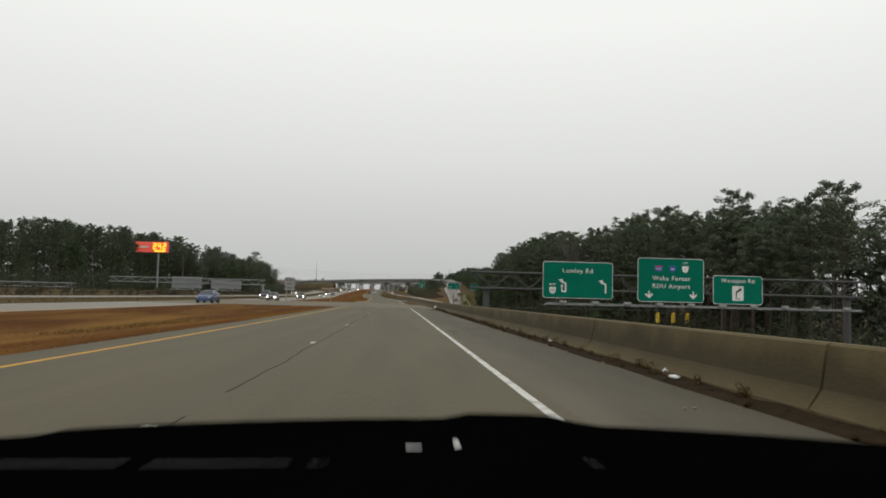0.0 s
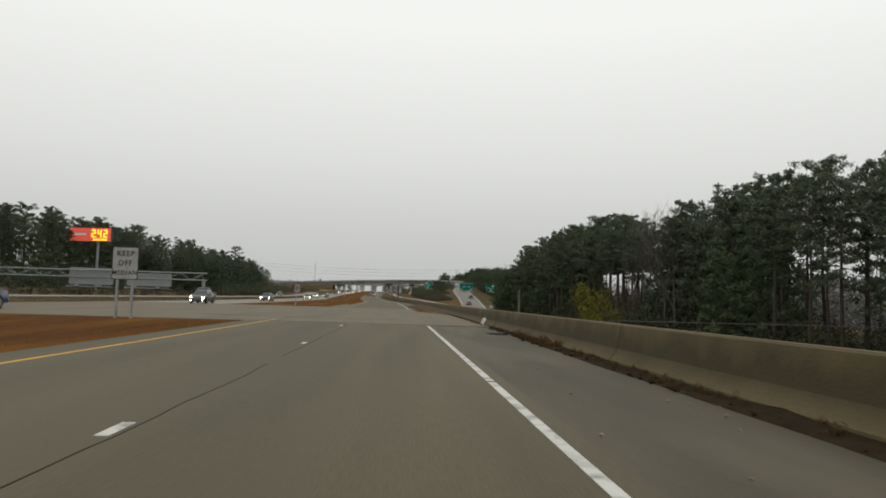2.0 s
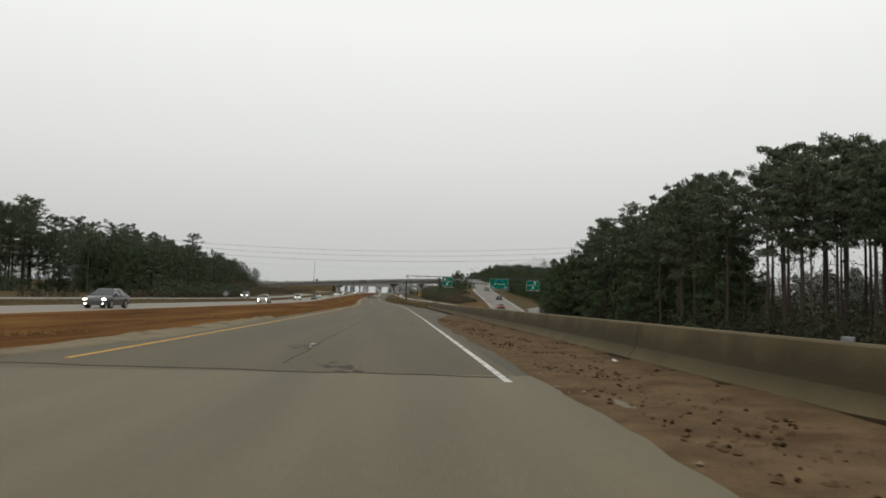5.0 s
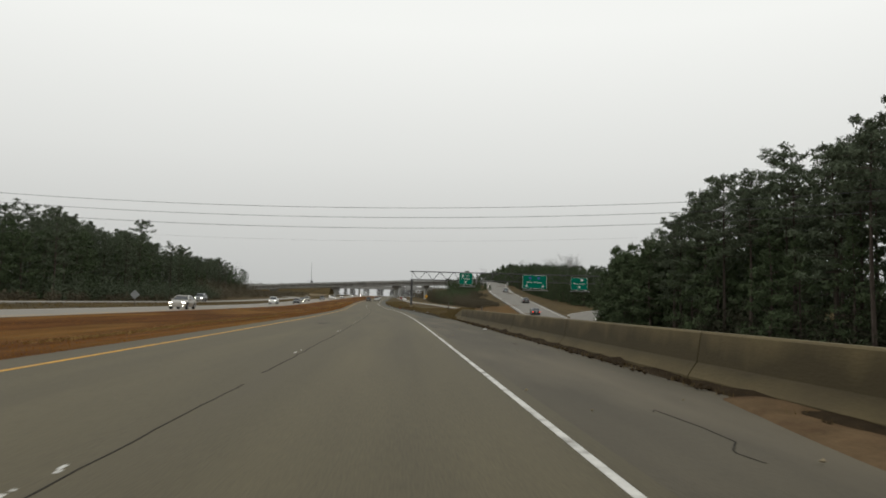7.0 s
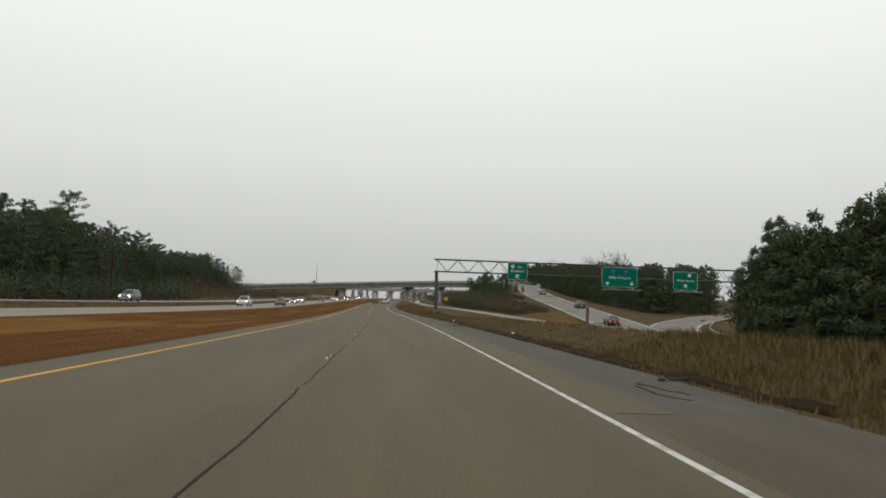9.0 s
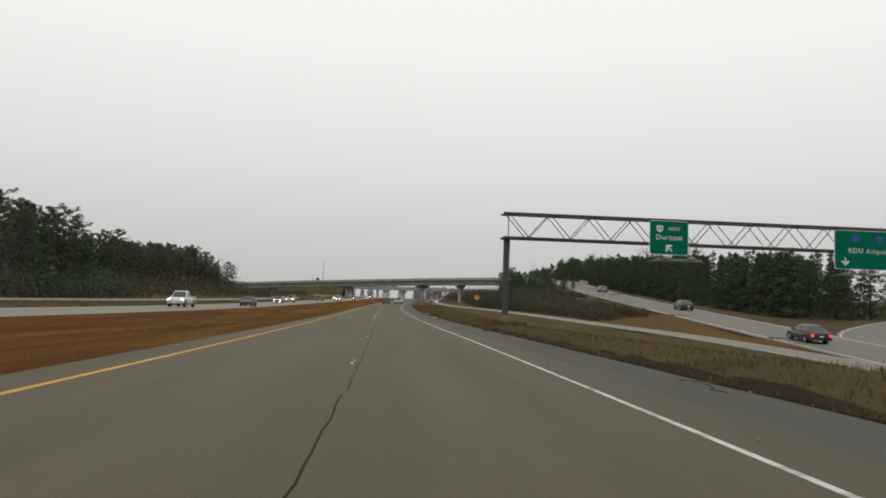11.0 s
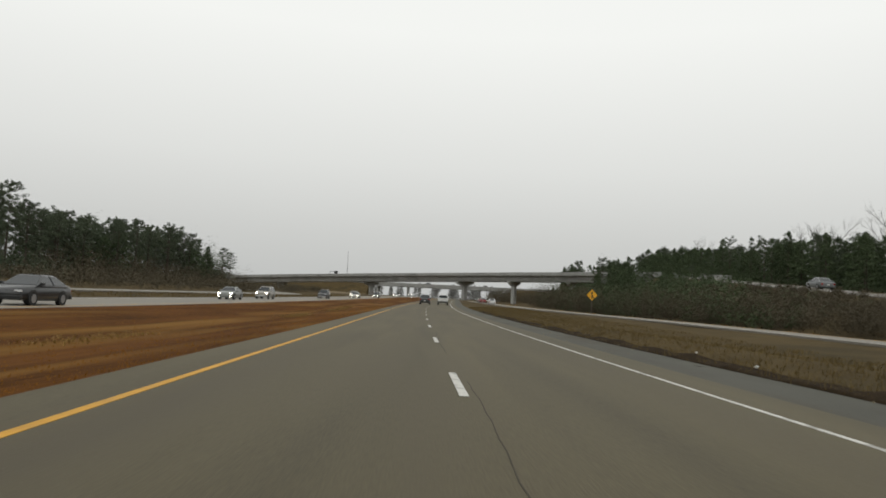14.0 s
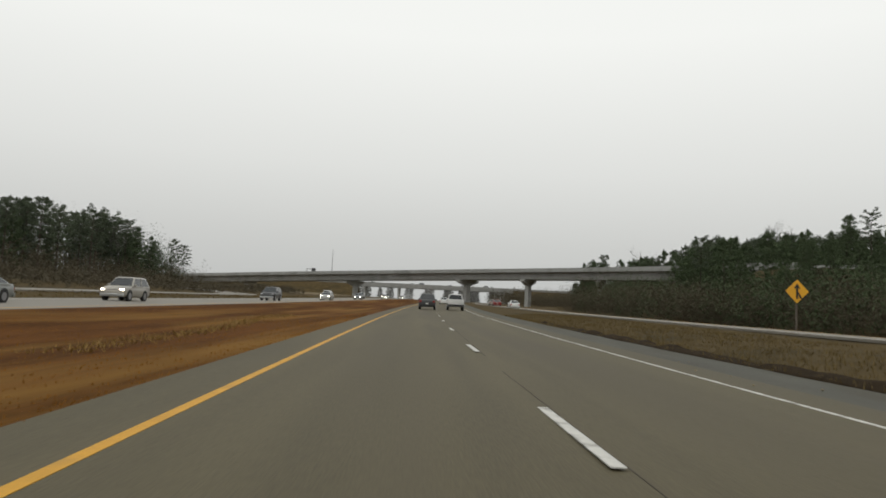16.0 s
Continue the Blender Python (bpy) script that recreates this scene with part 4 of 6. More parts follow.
def bank_top(s):
    return float(np.interp(s, [355, 359, 366, 400, 450, 510, 535, 560], [0.8, 1.7, 2.1, 3.5, 4.3, 5.6, 6.2, 4.0]))


tree_rows(372, 556, 63.5, 80, 96, top_far_right, FAR_RIGHT, 13, (0.08, 0.92, 0.0), 2.0, small=(0.9, 1.05))
tree_rows(560, 672, 72, 92, 36, top_far_right, FAR_RIGHT, 131, (0.1, 0.9, 0.0), 2.4, small=(0.88, 1.04))
tree_rows(446, 560, 32, 47, 50, lambda s: float(np.interp(s, [446, 481, 505], [8.5, 11.5, 12.6])), FAR_RIGHT, 14, (0.04, 0.96, 0.0), 2.2, small=(0.72, 1.0), inside=lambda s, lat: s < 508 + (lat - 38) * 3.2)
tree_rows(616, 675, 52, 72, 26, lambda s: 19.0, FAR_RIGHT, 142, (0.1, 0.88, 0.02), 2.4, small=(0.8, 1.0))
thicket("hillside_brush", 652, 745, 21, 64, 520, 6.0, BRUSH, "dark leafless brush beyond the flyover", 143, 48, 0.6)
wood_mass("far_wood", 380, 620, 74, 100, 150, lambda s: top_far_right(s) * 1.02, "dark wood on the rise beside the ramp", 15, YOUNGS + PINES[3:4], 4, 0.9)
wood_mass("far_grey_wood", 240, 420, 128, 170, 90, lambda s: 14.0, "winter wood beyond the pines, coloured grey for haze", 55, YOUNGS, 6, 0.8, HAZE_GREY_TWIGS)
thicket("hillside_brush", 358, 410, 27.5, 35.5, 620, bank_top, BRUSH, "brown leafless brush on the bank below the ramp", 161, 120, 0.3, wide=0.05)
thicket("hillside_brush", 405, 470, 26.8, 40, 980, bank_top, BRUSH, "brown leafless brush on the bank below the ramp", 16, 108, 0.36, wide=0.05)
thicket("hillside_brush", 462, 552, 26, 44, 1100, bank_top, BRUSH, "brown leafless brush on the bank by the flyover", 17, 84, 0.42, wide=0.06)
thicket("hillside_evergreen", 398, 462, 27, 36, 260, lambda s: float(np.interp(s, [398, 410, 420, 435, 462], [3.0, 4.6, 6.2, 7.5, 9.0])) * (0.8 + 0.2 * math.sin(s * 0.45)), NEEDLES_YOUNG, "small evergreens among the brush on the bank", 18, 54, 0.36)
thicket("hillside_evergreen", 440, 545, 27, 44, 640, lambda s: bank_top(s) * 1.25 * (0.85 + 0.2 * math.sin(s * 0.6)), NEEDLES_YOUNG, "small evergreens among the brush on the bank", 181, 54, 0.38)
thicket("bare_hardwoods", 62, 330, -96, -86, 150, lambda s: top_left(s) * 0.95, HAZE_GREY_TWIGS, "grey bare hardwood crowns among the pines", 182, 240, 0.5, "woods", 0.06)
thicket("bare_hardwoods", 286, 402, -72, -60, 90, lambda s: top_left_mid(s) * 1.0, HAZE_GREY_TWIGS, "grey bare hardwood crowns among the pines", 183, 240, 0.5, "woods", 0.06)
thicket("bare_hardwoods", 430, 625, -112, -96, 130, lambda s: top_left_far(s) * 0.97, HAZE_GREY_TWIGS, "grey bare hardwood crowns among the pines", 184, 240, 0.5, "woods", 0.06)
# far woods: the grey material paints in the haze of distance
wood_mass("distant_wood", 860, 1000, -320, 330, 260, lambda s: 11.0, "distant winter wood on the horizon, greyed for haze", 19, PINES[:2] + YOUNGS, 10, 0.85, HAZE_GREY_TWIGS)
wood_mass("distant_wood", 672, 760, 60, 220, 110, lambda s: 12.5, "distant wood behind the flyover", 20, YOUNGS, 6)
wood_mass("distant_wood", 765, 840, -330, -195, 80, lambda s: 7.5, "distant winter wood beyond the field, greyed for haze", 21, YOUNGS, 6, 0.6, HAZE_GREY_TWIGS)
for k, s, lat, z, a in ((0, 494, 84, 23.6, 0.4), (2, 489, 85, 20.5, 1.4), (1, 499, 83, 22.0, 2.4), (0, 469, 84, 23.4, 3.0), (2, 464, 84, 22.5, 0.2), (1, 473, 85, 22.0, 0.9), (2, 560, 82, 24.0, 2.0), (1, 566, 84, 23.0, 0.9), (0, 636, 70, 22.5, 3.6)):
    plant(BARES[k], s, lat, (z + road_z(s) - land(s, lat).z) / full_height(BARES[k]), a, FAR_RIGHT)

for k, s, lat, z in ((0, 67.6, 46, 0.9), (1, 73.2, 46, 1.02), (0, 90, 46.5, 1.02), (2, 79, 48, 0.9), (1, 271.5, 45.5, 0.98)):
    plant(PINES[k][0], s, lat, z, 1.7 * s, NEAR_RIGHT)
for k, s, lat, z in ((1, 402, -58, 0.9), (0, 359, -58, 0.98), (3, 391, -56, 0.85)):
    plant(PINES[k][0], s, lat, z, 1.3 * k, NEAR_LEFT)

for k, s, lat, z, a in ((0, 151, 42.2, 17.5, 0.6), (2, 148.5, 42.8, 16.6, 2.2), (1, 154, 43.4, 17.2, 4.0)):
    plant(BARES[k], s, lat, (z + road_z(s) - land(s, lat).z) / full_height(BARES[k]), a, NEAR_RIGHT)

# small yellowish pine beside the barrier
small, _, _ = make_tree("small_pine_tree", 77, 3.6, 0.3, 1.0, 34, 110, 0.11, 0.9, NEEDLES_YELLOW, BARK, lambda u: 1.0 - 0.5 * u, "small yellow-green pine beside the barrier", 0.06, puff=0.42)
small.matrix_basis = Matrix.Translation((*rd(73, 9.2).xy, land(73, 9.2).z)) @ Matrix.Diagonal((1.2, 1.2, 1.9, 1))


# ---- grass ----
def grass(name, n, s0, s1, lats, lo, hi, material, label, seed, width=0.03):
    r = random.Random(seed)
    verts, faces = [], []
    for _ in range(n):
        s = r.uniform(s0, s1)
        lat = lats(r)
        g = land(s, lat)
        for _ in range(3):
            h = r.uniform(lo, hi)
            a = r.uniform(0, 6.28)
            x, y = g.x + r.uniform(-0.12, 0.12), g.y + r.uniform(-0.12, 0.12)
            dx, dy, w = math.cos(a) * h * 0.45, math.sin(a) * h * 0.45, width * r.uniform(0.6, 1.4)
            i = len(verts)
            verts += [(x - w * math.sin(a), y + w * math.cos(a), g.z - 0.02), (x + w * math.sin(a), y - w * math.cos(a), g.z - 0.02), (x + dx, y + dy, g.z + h)]
            faces.append((i, i + 1, i + 2))
    me = bpy.data.meshes.new(name)
    me.from_pydata(verts, [], faces)
    return tagged(mesh_part(name, me, material), label, "grass", kind="stuff")


grass("median_grass", 34000, 134, 440, lambda r: -4.75 - 12.6 * r.random() ** 1.7, 0.012, 0.045, GRASS_RUST, "rust-brown dormant grass of the median", 21, 0.012)
grass("median_grass", 15000, -5, 84, lambda r: -4.75 - 12.6 * r.random() ** 1.7, 0.012, 0.045, GRASS_RUST, "rust-brown dormant grass of the median", 22, 0.012)


def straw_lat(s):
    return -9.6 + 1.1 * math.sin(s * 0.037) + 0.5 * math.sin(s * 0.17)


def straw(name, n, s0, s1, label, seed):
    """Pale straw tufts in broken streaks along the swale of the median."""
    r = random.Random(seed)
    verts, faces = [], []
    for _ in range(n):
        s = r.uniform(s0, s1)
        if math.sin(s * 0.23) + math.sin(s * 0.061 + 1.0) < -0.1:
            continue
        g = land(s, straw_lat(s) + r.gauss(0, 0.42))
        for _ in range(4):
            a, h, w = r.uniform(0, 6.28), r.uniform(0.05, 0.15), r.uniform(0.008, 0.018)
            i = len(verts)
            verts += [(g.x - w * math.sin(a), g.y + w * math.cos(a), g.z - 0.02), (g.x + w * math.sin(a), g.y - w * math.cos(a), g.z - 0.02), (g.x + math.cos(a) * h * 0.9, g.y + math.sin(a) * h * 0.9, g.z + h)]
            faces.append((i, i + 1, i + 2))
    me = bpy.data.meshes.new(name)
    me.from_pydata(verts, [], faces)
    return tagged(mesh_part(name, me, STRAW), label, "grass", kind="stuff")


straw("straw_tufts", 9000, 140, 440, "pale straw tufts along the swale of the median", 41)
straw("straw_tufts", 2500, -5, 78, "pale straw tufts along the swale of the median", 42)
grass("verge_grass", 38000, 224, 460, lambda r: 6.35 + 7.5 * r.random() ** 1.5, 0.04, 0.15, GRASS_BLADES, "tall dry grass along the shoulder", 23, 0.012)
thicket("gutter_weeds", 56, 80, 6.36, 6.58, 110, 0.13, WEEDS, "dry brown weeds at the foot of the barrier", 27, 90, 0.06, "grass", 0.08)
thicket("gutter_weeds", 66, 73, 6.3, 6.6, 45, 0.19, WEEDS, "dry brown weeds at the foot of the barrier", 30, 150, 0.08, "grass", 0.08)
thicket("gutter_weeds", -10, 56, 6.3, 6.5, 130, 0.18, WEEDS, "dry brown weeds at the foot of the barrier", 28, 90, 0.08, "grass", 0.08)
grass("gutter_weeds", 3000, 84, 224, lambda r: 6.6 + 0.3 * r.random(), 0.03, 0.15, GRASS_BLADES, "dry weeds at the foot of the barrier", 24, 0.012)
grass("verge_grass", 6000, 60, 560, lambda r: -28.3 - 4.0 * r.random(), 0.08, 0.25, GRASS_BLADES, "dry grass beside the opposite carriageway", 25, 0.03)
grass("verge_grass", 3000, 220, 236, lambda r: 6.7 + 2.2 * r.random(), 0.06, 0.25, GRASS_BLADES, "tall dry grass over the end of the barrier", 26, 0.012)


# ---- lettering ----
def lettering(text, size, x, z, y, material, parent, name="lettering", bold=0.002):
    """Raised letters that face the oncoming driver (towards -y)."""
    cu = bpy.data.curves.new("lettering", "FONT")
    cu.body, cu.size, cu.align_x, cu.align_y, cu.extrude, cu.offset = text, size, "CENTER", "CENTER", 0.004, bold
    cu.space_character = 1.15
    cu.resolution_u = 2
    tmp = new("lettering", cu)
    me = bpy.data.meshes.new_from_object(tmp.evaluated_get(bpy.context.evaluated_depsgraph_get()))
    bpy.data.objects.remove(tmp), bpy.data.curves.remove(cu)
    me.transform(Matrix.Translation((x, y, z)) @ Matrix.Rotation(radians(90), 4, "X"))
    bm = bmesh.new()
    bm.from_mesh(me)
    bpy.data.meshes.remove(me)
    # islands that overlap across (a dot and its stem) make one letter
    spans, seen = [], set()
    for v in bm.verts:
        if v.index in seen:
            continue
        stack, isle = [v], []
        seen.add(v.index)
        while stack:
            q = stack.pop()
            isle.append(q)
            for e in q.link_edges:
                o = e.other_vert(q)
                if o.index not in seen:
                    seen.add(o.index)
                    stack.append(o)
        lo, hi = min(q.co.x for q in isle), max(q.co.x for q in isle)
        for k in spans:
            if min(hi, k[1]) - max(lo, k[0]) > 0.3 * min(hi - lo, k[1] - k[0]):
                k[0], k[1] = min(lo, k[0]), max(hi, k[1])
                k[2] += isle
                break
        else:
            spans.append([lo, hi, isle])
    for _, _, isle in spans:
        ids = {q.index: i for i, q in enumerate(isle)}
        faces = [[ids[q.index] for q in f.verts] for f in bm.faces if f.verts[0].index in ids]
        glyph = bpy.data.meshes.new("letter")
        glyph.from_pydata([tuple(q.co) for q in isle], [], faces)
        mesh_part("letter", glyph, material, parent)
    bm.free()


def flat_shape(name, pts, y, material, parent, depth=0.008):
    """A flat plate of (x, z) corners facing -y."""
    bm = bmesh.new()
    a = [bm.verts.new((x, y, z)) for x, z in pts]
    b = [bm.verts.new((x, y + depth, z)) for x, z in pts]
    n = len(pts)
    bm.faces.new(a), bm.faces.new(list(reversed(b)))
    for i in range(n):
        bm.faces.new((a[i], b[i], b[(i + 1) % n], a[(i + 1) % n]))
    bmesh.ops.recalc_face_normals(bm, faces=bm.faces)
    return part(name, bm, material, parent)


def rounded(x0, z0, x1, z1, r, n=4):
    out = []
    for cx, cz, a0 in ((x1 - r, z1 - r, 0), (x0 + r, z1 - r, 90), (x0 + r, z0 + r, 180), (x1 - r, z0 + r, 270)):
        for i in range(n + 1):
            a = radians(a0 + 90 * i / n)
            out.append((cx + r * math.cos(a), cz + r * math.sin(a)))
    return out


def shield(x, z, w, h):
    return [(x - w * .5, z + h * .38), (x - w * .3, z + h * .5), (x, z + h * .42), (x + w * .3, z + h * .5), (x + w * .5, z + h * .38), (x + w * .45, z), (x + w * .38, z - h * .3), (x, z - h * .5), (x - w * .38, z - h * .3), (x - w * .45, z)]


def down_arrow(x, z, k):
    return [(x - .07 * k, z + .5 * k), (x + .07 * k, z + .5 * k), (x + .07 * k, z + .0 * k), (x + .42 * k, z + .2 * k), (x + .46 * k, z + .02 * k), (x, z - .42 * k), (x - .46 * k, z + .02 * k), (x - .42 * k, z + .2 * k), (x - .07 * k, z + .0 * k)]


def turned(pts, x, z, deg):
    c, s = math.cos(radians(deg)), math.sin(radians(deg))
    return [(x + (a - x) * c - (b - z) * s, z + (a - x) * s + (b - z) * c) for a, b in pts]


def guide_sign(m, w, h, label):
    """Green panel with a white border, its lower left corner at the pose."""
    sign = thing("guide_sign", m, label, "road sign", "green guide signs")
    flat_shape("panel_border", rounded(0, 0, w, h, 0.22), -0.03, SIGN_WHITE, sign, 0.03)
    flat_shape("panel", rounded(0.035, 0.035, w - 0.035, h - 0.035, 0.19), -0.036, SIGN_GREEN, sign, 0.01)
    for x in (w * 0.2, w * 0.8):
        part("bracket", boxed((x - 0.05, 0.0, -0.35), (x + 0.05, 0.08, h + 0.1)), DARK_STEEL, sign)
    return sign


Y = -0.045


def truss(name, s, lat0, lat1, z0, z1, posts, foot, label, material, bays=12, depth=0.9, pr=0.2, turn=0.0):
    """Overhead sign structure: four chords with bracing between two posts."""
    g = thing(name, rd_pose(s, lat0, 0, turn), label, "sign gantry")
    w = lat1 - lat0
    for y in (0, depth):
        for z in (z0, z1):
            part("chord", barred((-0.35, y, z), (w + 0.35, y, z), 0.075, 6), material, g)
    for i in range(bays):
        a, b = w * i / bays, w * (i + 1) / bays
        up = i % 2
        for y in (0, depth):
            part("brace", barred((a, y, z0 if up else z1), (b, y, z1 if up else z0), 0.03, 5), material, g)
        part("brace", barred((a, 0 if up else depth, z1), (b, depth if up else 0, z1), 0.025, 5), material, g)
        part("strut", barred((a, 0, z0), (a, depth, z0), 0.025, 5), material, g)
    part("strut", barred((0, 0, z0), (0, 0, z1), 0.035, 5), material, g)
    part("strut", barred((w, 0, z0), (w, 0, z1), 0.035, 5), material, g)
    for p in posts:
        part("post", barred((p, depth / 2, foot), (p, depth / 2, z0), pr, 12), material, g)
        part("post_cap", boxed((p - 0.3, -0.1, z0 - 0.1), (p + 0.3, depth + 0.1, z0 + 0.05), 0.02), material, g)
        part("base_plate", boxed((p - 0.4, depth / 2 - 0.4, foot), (p + 0.4, depth / 2 + 0.4, foot + 0.06), 0.01), material, g)
    return g


def catwalk(m, w, label="grey steel sign-lighting walkway below the panels"):
    c = thing("sign_walkway", m, label, "walkway")
    part("grating", boxed((0, -1.15, 0), (w, -0.45, 0.07), 0.01), GALV, c)
    part("rail", barred((0, -1.15, 0.12), (w, -1.15, 0.12), 0.03, 5), GALV, c)
    n = max(2, int(w / 2.2))
    for i in range(n + 1):
        x = w * i / n
        part("bracket", boxed((x - 0.04, -1.15, -0.08), (x + 0.04, 0.3, 0.0)), DARK_STEEL, c)
        if i < n:
            part("sign_lamp", boxed((x + w / n / 2 - 0.25, -1.35, 0.1), (x + w / n / 2 + 0.25, -1.1, 0.3), 0.04), GALV, c)
    return c


# first gantry, over the service road below
G1 = 51.0
truss("sign_gantry", G1 + 0.35, 7.75, 36.5, 2.05, 3.2, (0.8, 28.2), -4.6, "dark steel truss gantry standing beside the barrier", DARK_STEEL, 22, 0.8, 0.24)
sg = guide_sign(rd_pose(G1, 12.55, 1.45), 5.15, 2.65, "green overhead guide sign with white road name and turn arrows")
lettering("Lumley Rd", 0.46, 2.55, 2.0, Y, SIGN_WHITE, sg)
lettering("EAST", 0.20, 0.72, 0.98, Y, SIGN_WHITE, sg)
flat_shape("route_shield", shield(0.72, 0.55, 0.5, 0.52), Y, SIGN_WHITE, sg)
lettering("70", 0.27, 0.72, 0.54, Y - 0.01, SIGN_BLACK, sg)


def turn_arrow(x, z, parent, both):
    flat_shape("arrow_stem", [(x + 0.12, z - 0.5), (x + 0.22, z - 0.5), (x + 0.22, z + 0.18), (x - 0.1, z + 0.36), (x - 0.14, z + 0.27), (x + 0.12, z + 0.1)], Y, SIGN_WHITE, parent)
    flat_shape("arrow_head", [(x - 0.34, z + 0.42), (x - 0.1, z + 0.16), (x - 0.02, z + 0.48)], Y, SIGN_WHITE, parent)
    if both:
        flat_shape("arrow_stem", [(x + 0.12, z - 0.5), (x + 0.12, z - 0.4), (x - 0.06, z - 0.36), (x - 0.06, z - 0.05), (x - 0.14, z - 0.05), (x - 0.14, z - 0.44)], Y, SIGN_WHITE, parent)
        flat_shape("arrow_head", [(x - 0.22, z - 0.08), (x + 0.02, z - 0.08), (x - 0.1, z + 0.1)], Y, SIGN_WHITE, parent)


turn_arrow(1.5, 0.92, sg, True), turn_arrow(4.45, 0.9, sg, False)
sg = guide_sign(rd_pose(G1, 19.55, 1.35), 4.95, 3.2, "green overhead guide sign with route shields and two down arrows")
for x, t, m, c in ((1.55, "540", SIGN_BLUE, SIGN_WHITE), (2.6, "40", SIGN_BLUE, SIGN_WHITE), (3.55, "1", SIGN_WHITE, SIGN_BLACK)):
    flat_shape("route_shield", shield(x, 2.42, 0.62 if t == "540" else 0.5, 0.5), Y, m, sg)
    lettering(t, 0.24, x, 2.41, Y - 0.01, c, sg)
flat_shape("shield_band", [(1.28, 2.56), (1.82, 2.56), (1.82, 2.63), (1.28, 2.63)], Y - 0.01, SIGN_RED, sg)
lettering("TO", 0.2, 3.55, 2.86, Y, SIGN_WHITE, sg)
lettering("Wake Forest", 0.46, 2.5, 1.72, Y, SIGN_WHITE, sg)
lettering("RDU Airport", 0.46, 2.5, 1.15, Y, SIGN_WHITE, sg)
flat_shape("arrow", down_arrow(0.85, 0.5, 0.62), Y, SIGN_WHITE, sg), flat_shape("arrow", down_arrow(4.15, 0.5, 0.62), Y, SIGN_WHITE, sg)
sg = guide_sign(rd_pose(G1, 25.2, 1.3), 3.75, 2.1, "smaller green overhead guide sign with a turn plate")
lettering("Westgate Rd", 0.42, 1.87, 1.72, Y, SIGN_WHITE, sg)
flat_shape("turn_plate", rounded(1.45, 0.28, 2.3, 1.35, 0.06), Y, SIGN_WHITE, sg)
flat_shape("arrow", [(1.7, 0.5), (1.8, 0.5), (1.8, 0.85), (2.0, 1.02), (2.0, 0.92), (2.2, 1.1), (1.98, 1.26), (2.0, 1.14), (1.7, 0.92)], Y - 0.008, SIGN_BLACK, sg)
flat_shape("plate_bar", [(1.68, 0.38), (2.06, 0.38), (2.06, 0.44), (1.68, 0.44)], Y - 0.008, SIGN_BLACK, sg)
catwalk(rd_pose(G1, 12.6, 0.98), 23.2)

# second gantry, from the verge over the ramps
G2 = 314.5
g2 = truss("sign_gantry", G2, 8.9, 52.3, 6.0, 7.65, (0.0, 43.4), -1.2, "long steel truss gantry from the verge over the ramps", DARK_STEEL, 30, 1.1, 0.22)
part("footing", barred((0, 0.55, -1.2), (0, 0.55, 0.78), 0.27, 12), CONCRETE, g2, "pale concrete foot of the post")
thicket("verge_weeds", 308, 318, 7.4, 9.2, 70, 0.2, WEEDS, "rust-brown weeds round the foot of the gantry", 29, 45, 0.09, "grass", 0.05)
sg = guide_sign(rd_pose(G2 - 0.3, 18.6, 5.2), 2.75, 2.35, "green overhead guide sign with a route shield and slanted arrow")
flat_shape("route_shield", shield(0.72, 1.78, 0.5, 0.5), Y, SIGN_WHITE, sg)
lettering("70", 0.27, 0.72, 1.78, Y - 0.01, SIGN_BLACK, sg)
lettering("WEST", 0.3, 1.75, 1.78, Y, SIGN_WHITE, sg)
lettering("Durham", 0.5, 1.37, 1.18, Y, SIGN_WHITE, sg)
flat_shape("arrow", turned(down_arrow(1.35, 0.5, 0.66), 1.35, 0.5, -135), Y, SIGN_WHITE, sg)
sg = guide_sign(rd_pose(G2 - 0.3, 31.9, 4.7), 5.1, 2.75, "wide green overhead guide sign with two down arrows")
for x in (1.6, 3.4):
    flat_shape("route_shield", shield(x, 2.15, 0.6, 0.55), Y, SIGN_BLUE, sg)
lettering("RDU Airport", 0.5, 2.55, 1.3, Y, SIGN_WHITE, sg)
flat_shape("arrow", down_arrow(0.8, 0.5, 0.62), Y, SIGN_WHITE, sg), flat_shape("arrow", down_arrow(4.3, 0.5, 0.62), Y, SIGN_WHITE, sg)
sg = guide_sign(rd_pose(G2 - 0.3, 42.2, 4.6), 3.6, 2.55, "green overhead guide sign with a shield and slanted arrow")
flat_shape("route_shield", shield(2.4, 2.05, 0.5, 0.5), Y, SIGN_WHITE, sg)
lettering("1", 0.27, 2.4, 2.05, Y - 0.01, SIGN_BLACK, sg)
lettering("Wake Forest", 0.42, 1.8, 1.3, Y, SIGN_WHITE, sg)
flat_shape("arrow", turned(down_arrow(1.8, 0.6, 0.66), 1.8, 0.6, 135), Y, SIGN_WHITE, sg)
for lat, w in ((18.6, 3.2), (31.8, 5.3), (42.0, 4.0)):
    catwalk(rd_pose(G2 - 0.3, lat, 4.7 if lat < 20 else 4.25), w)

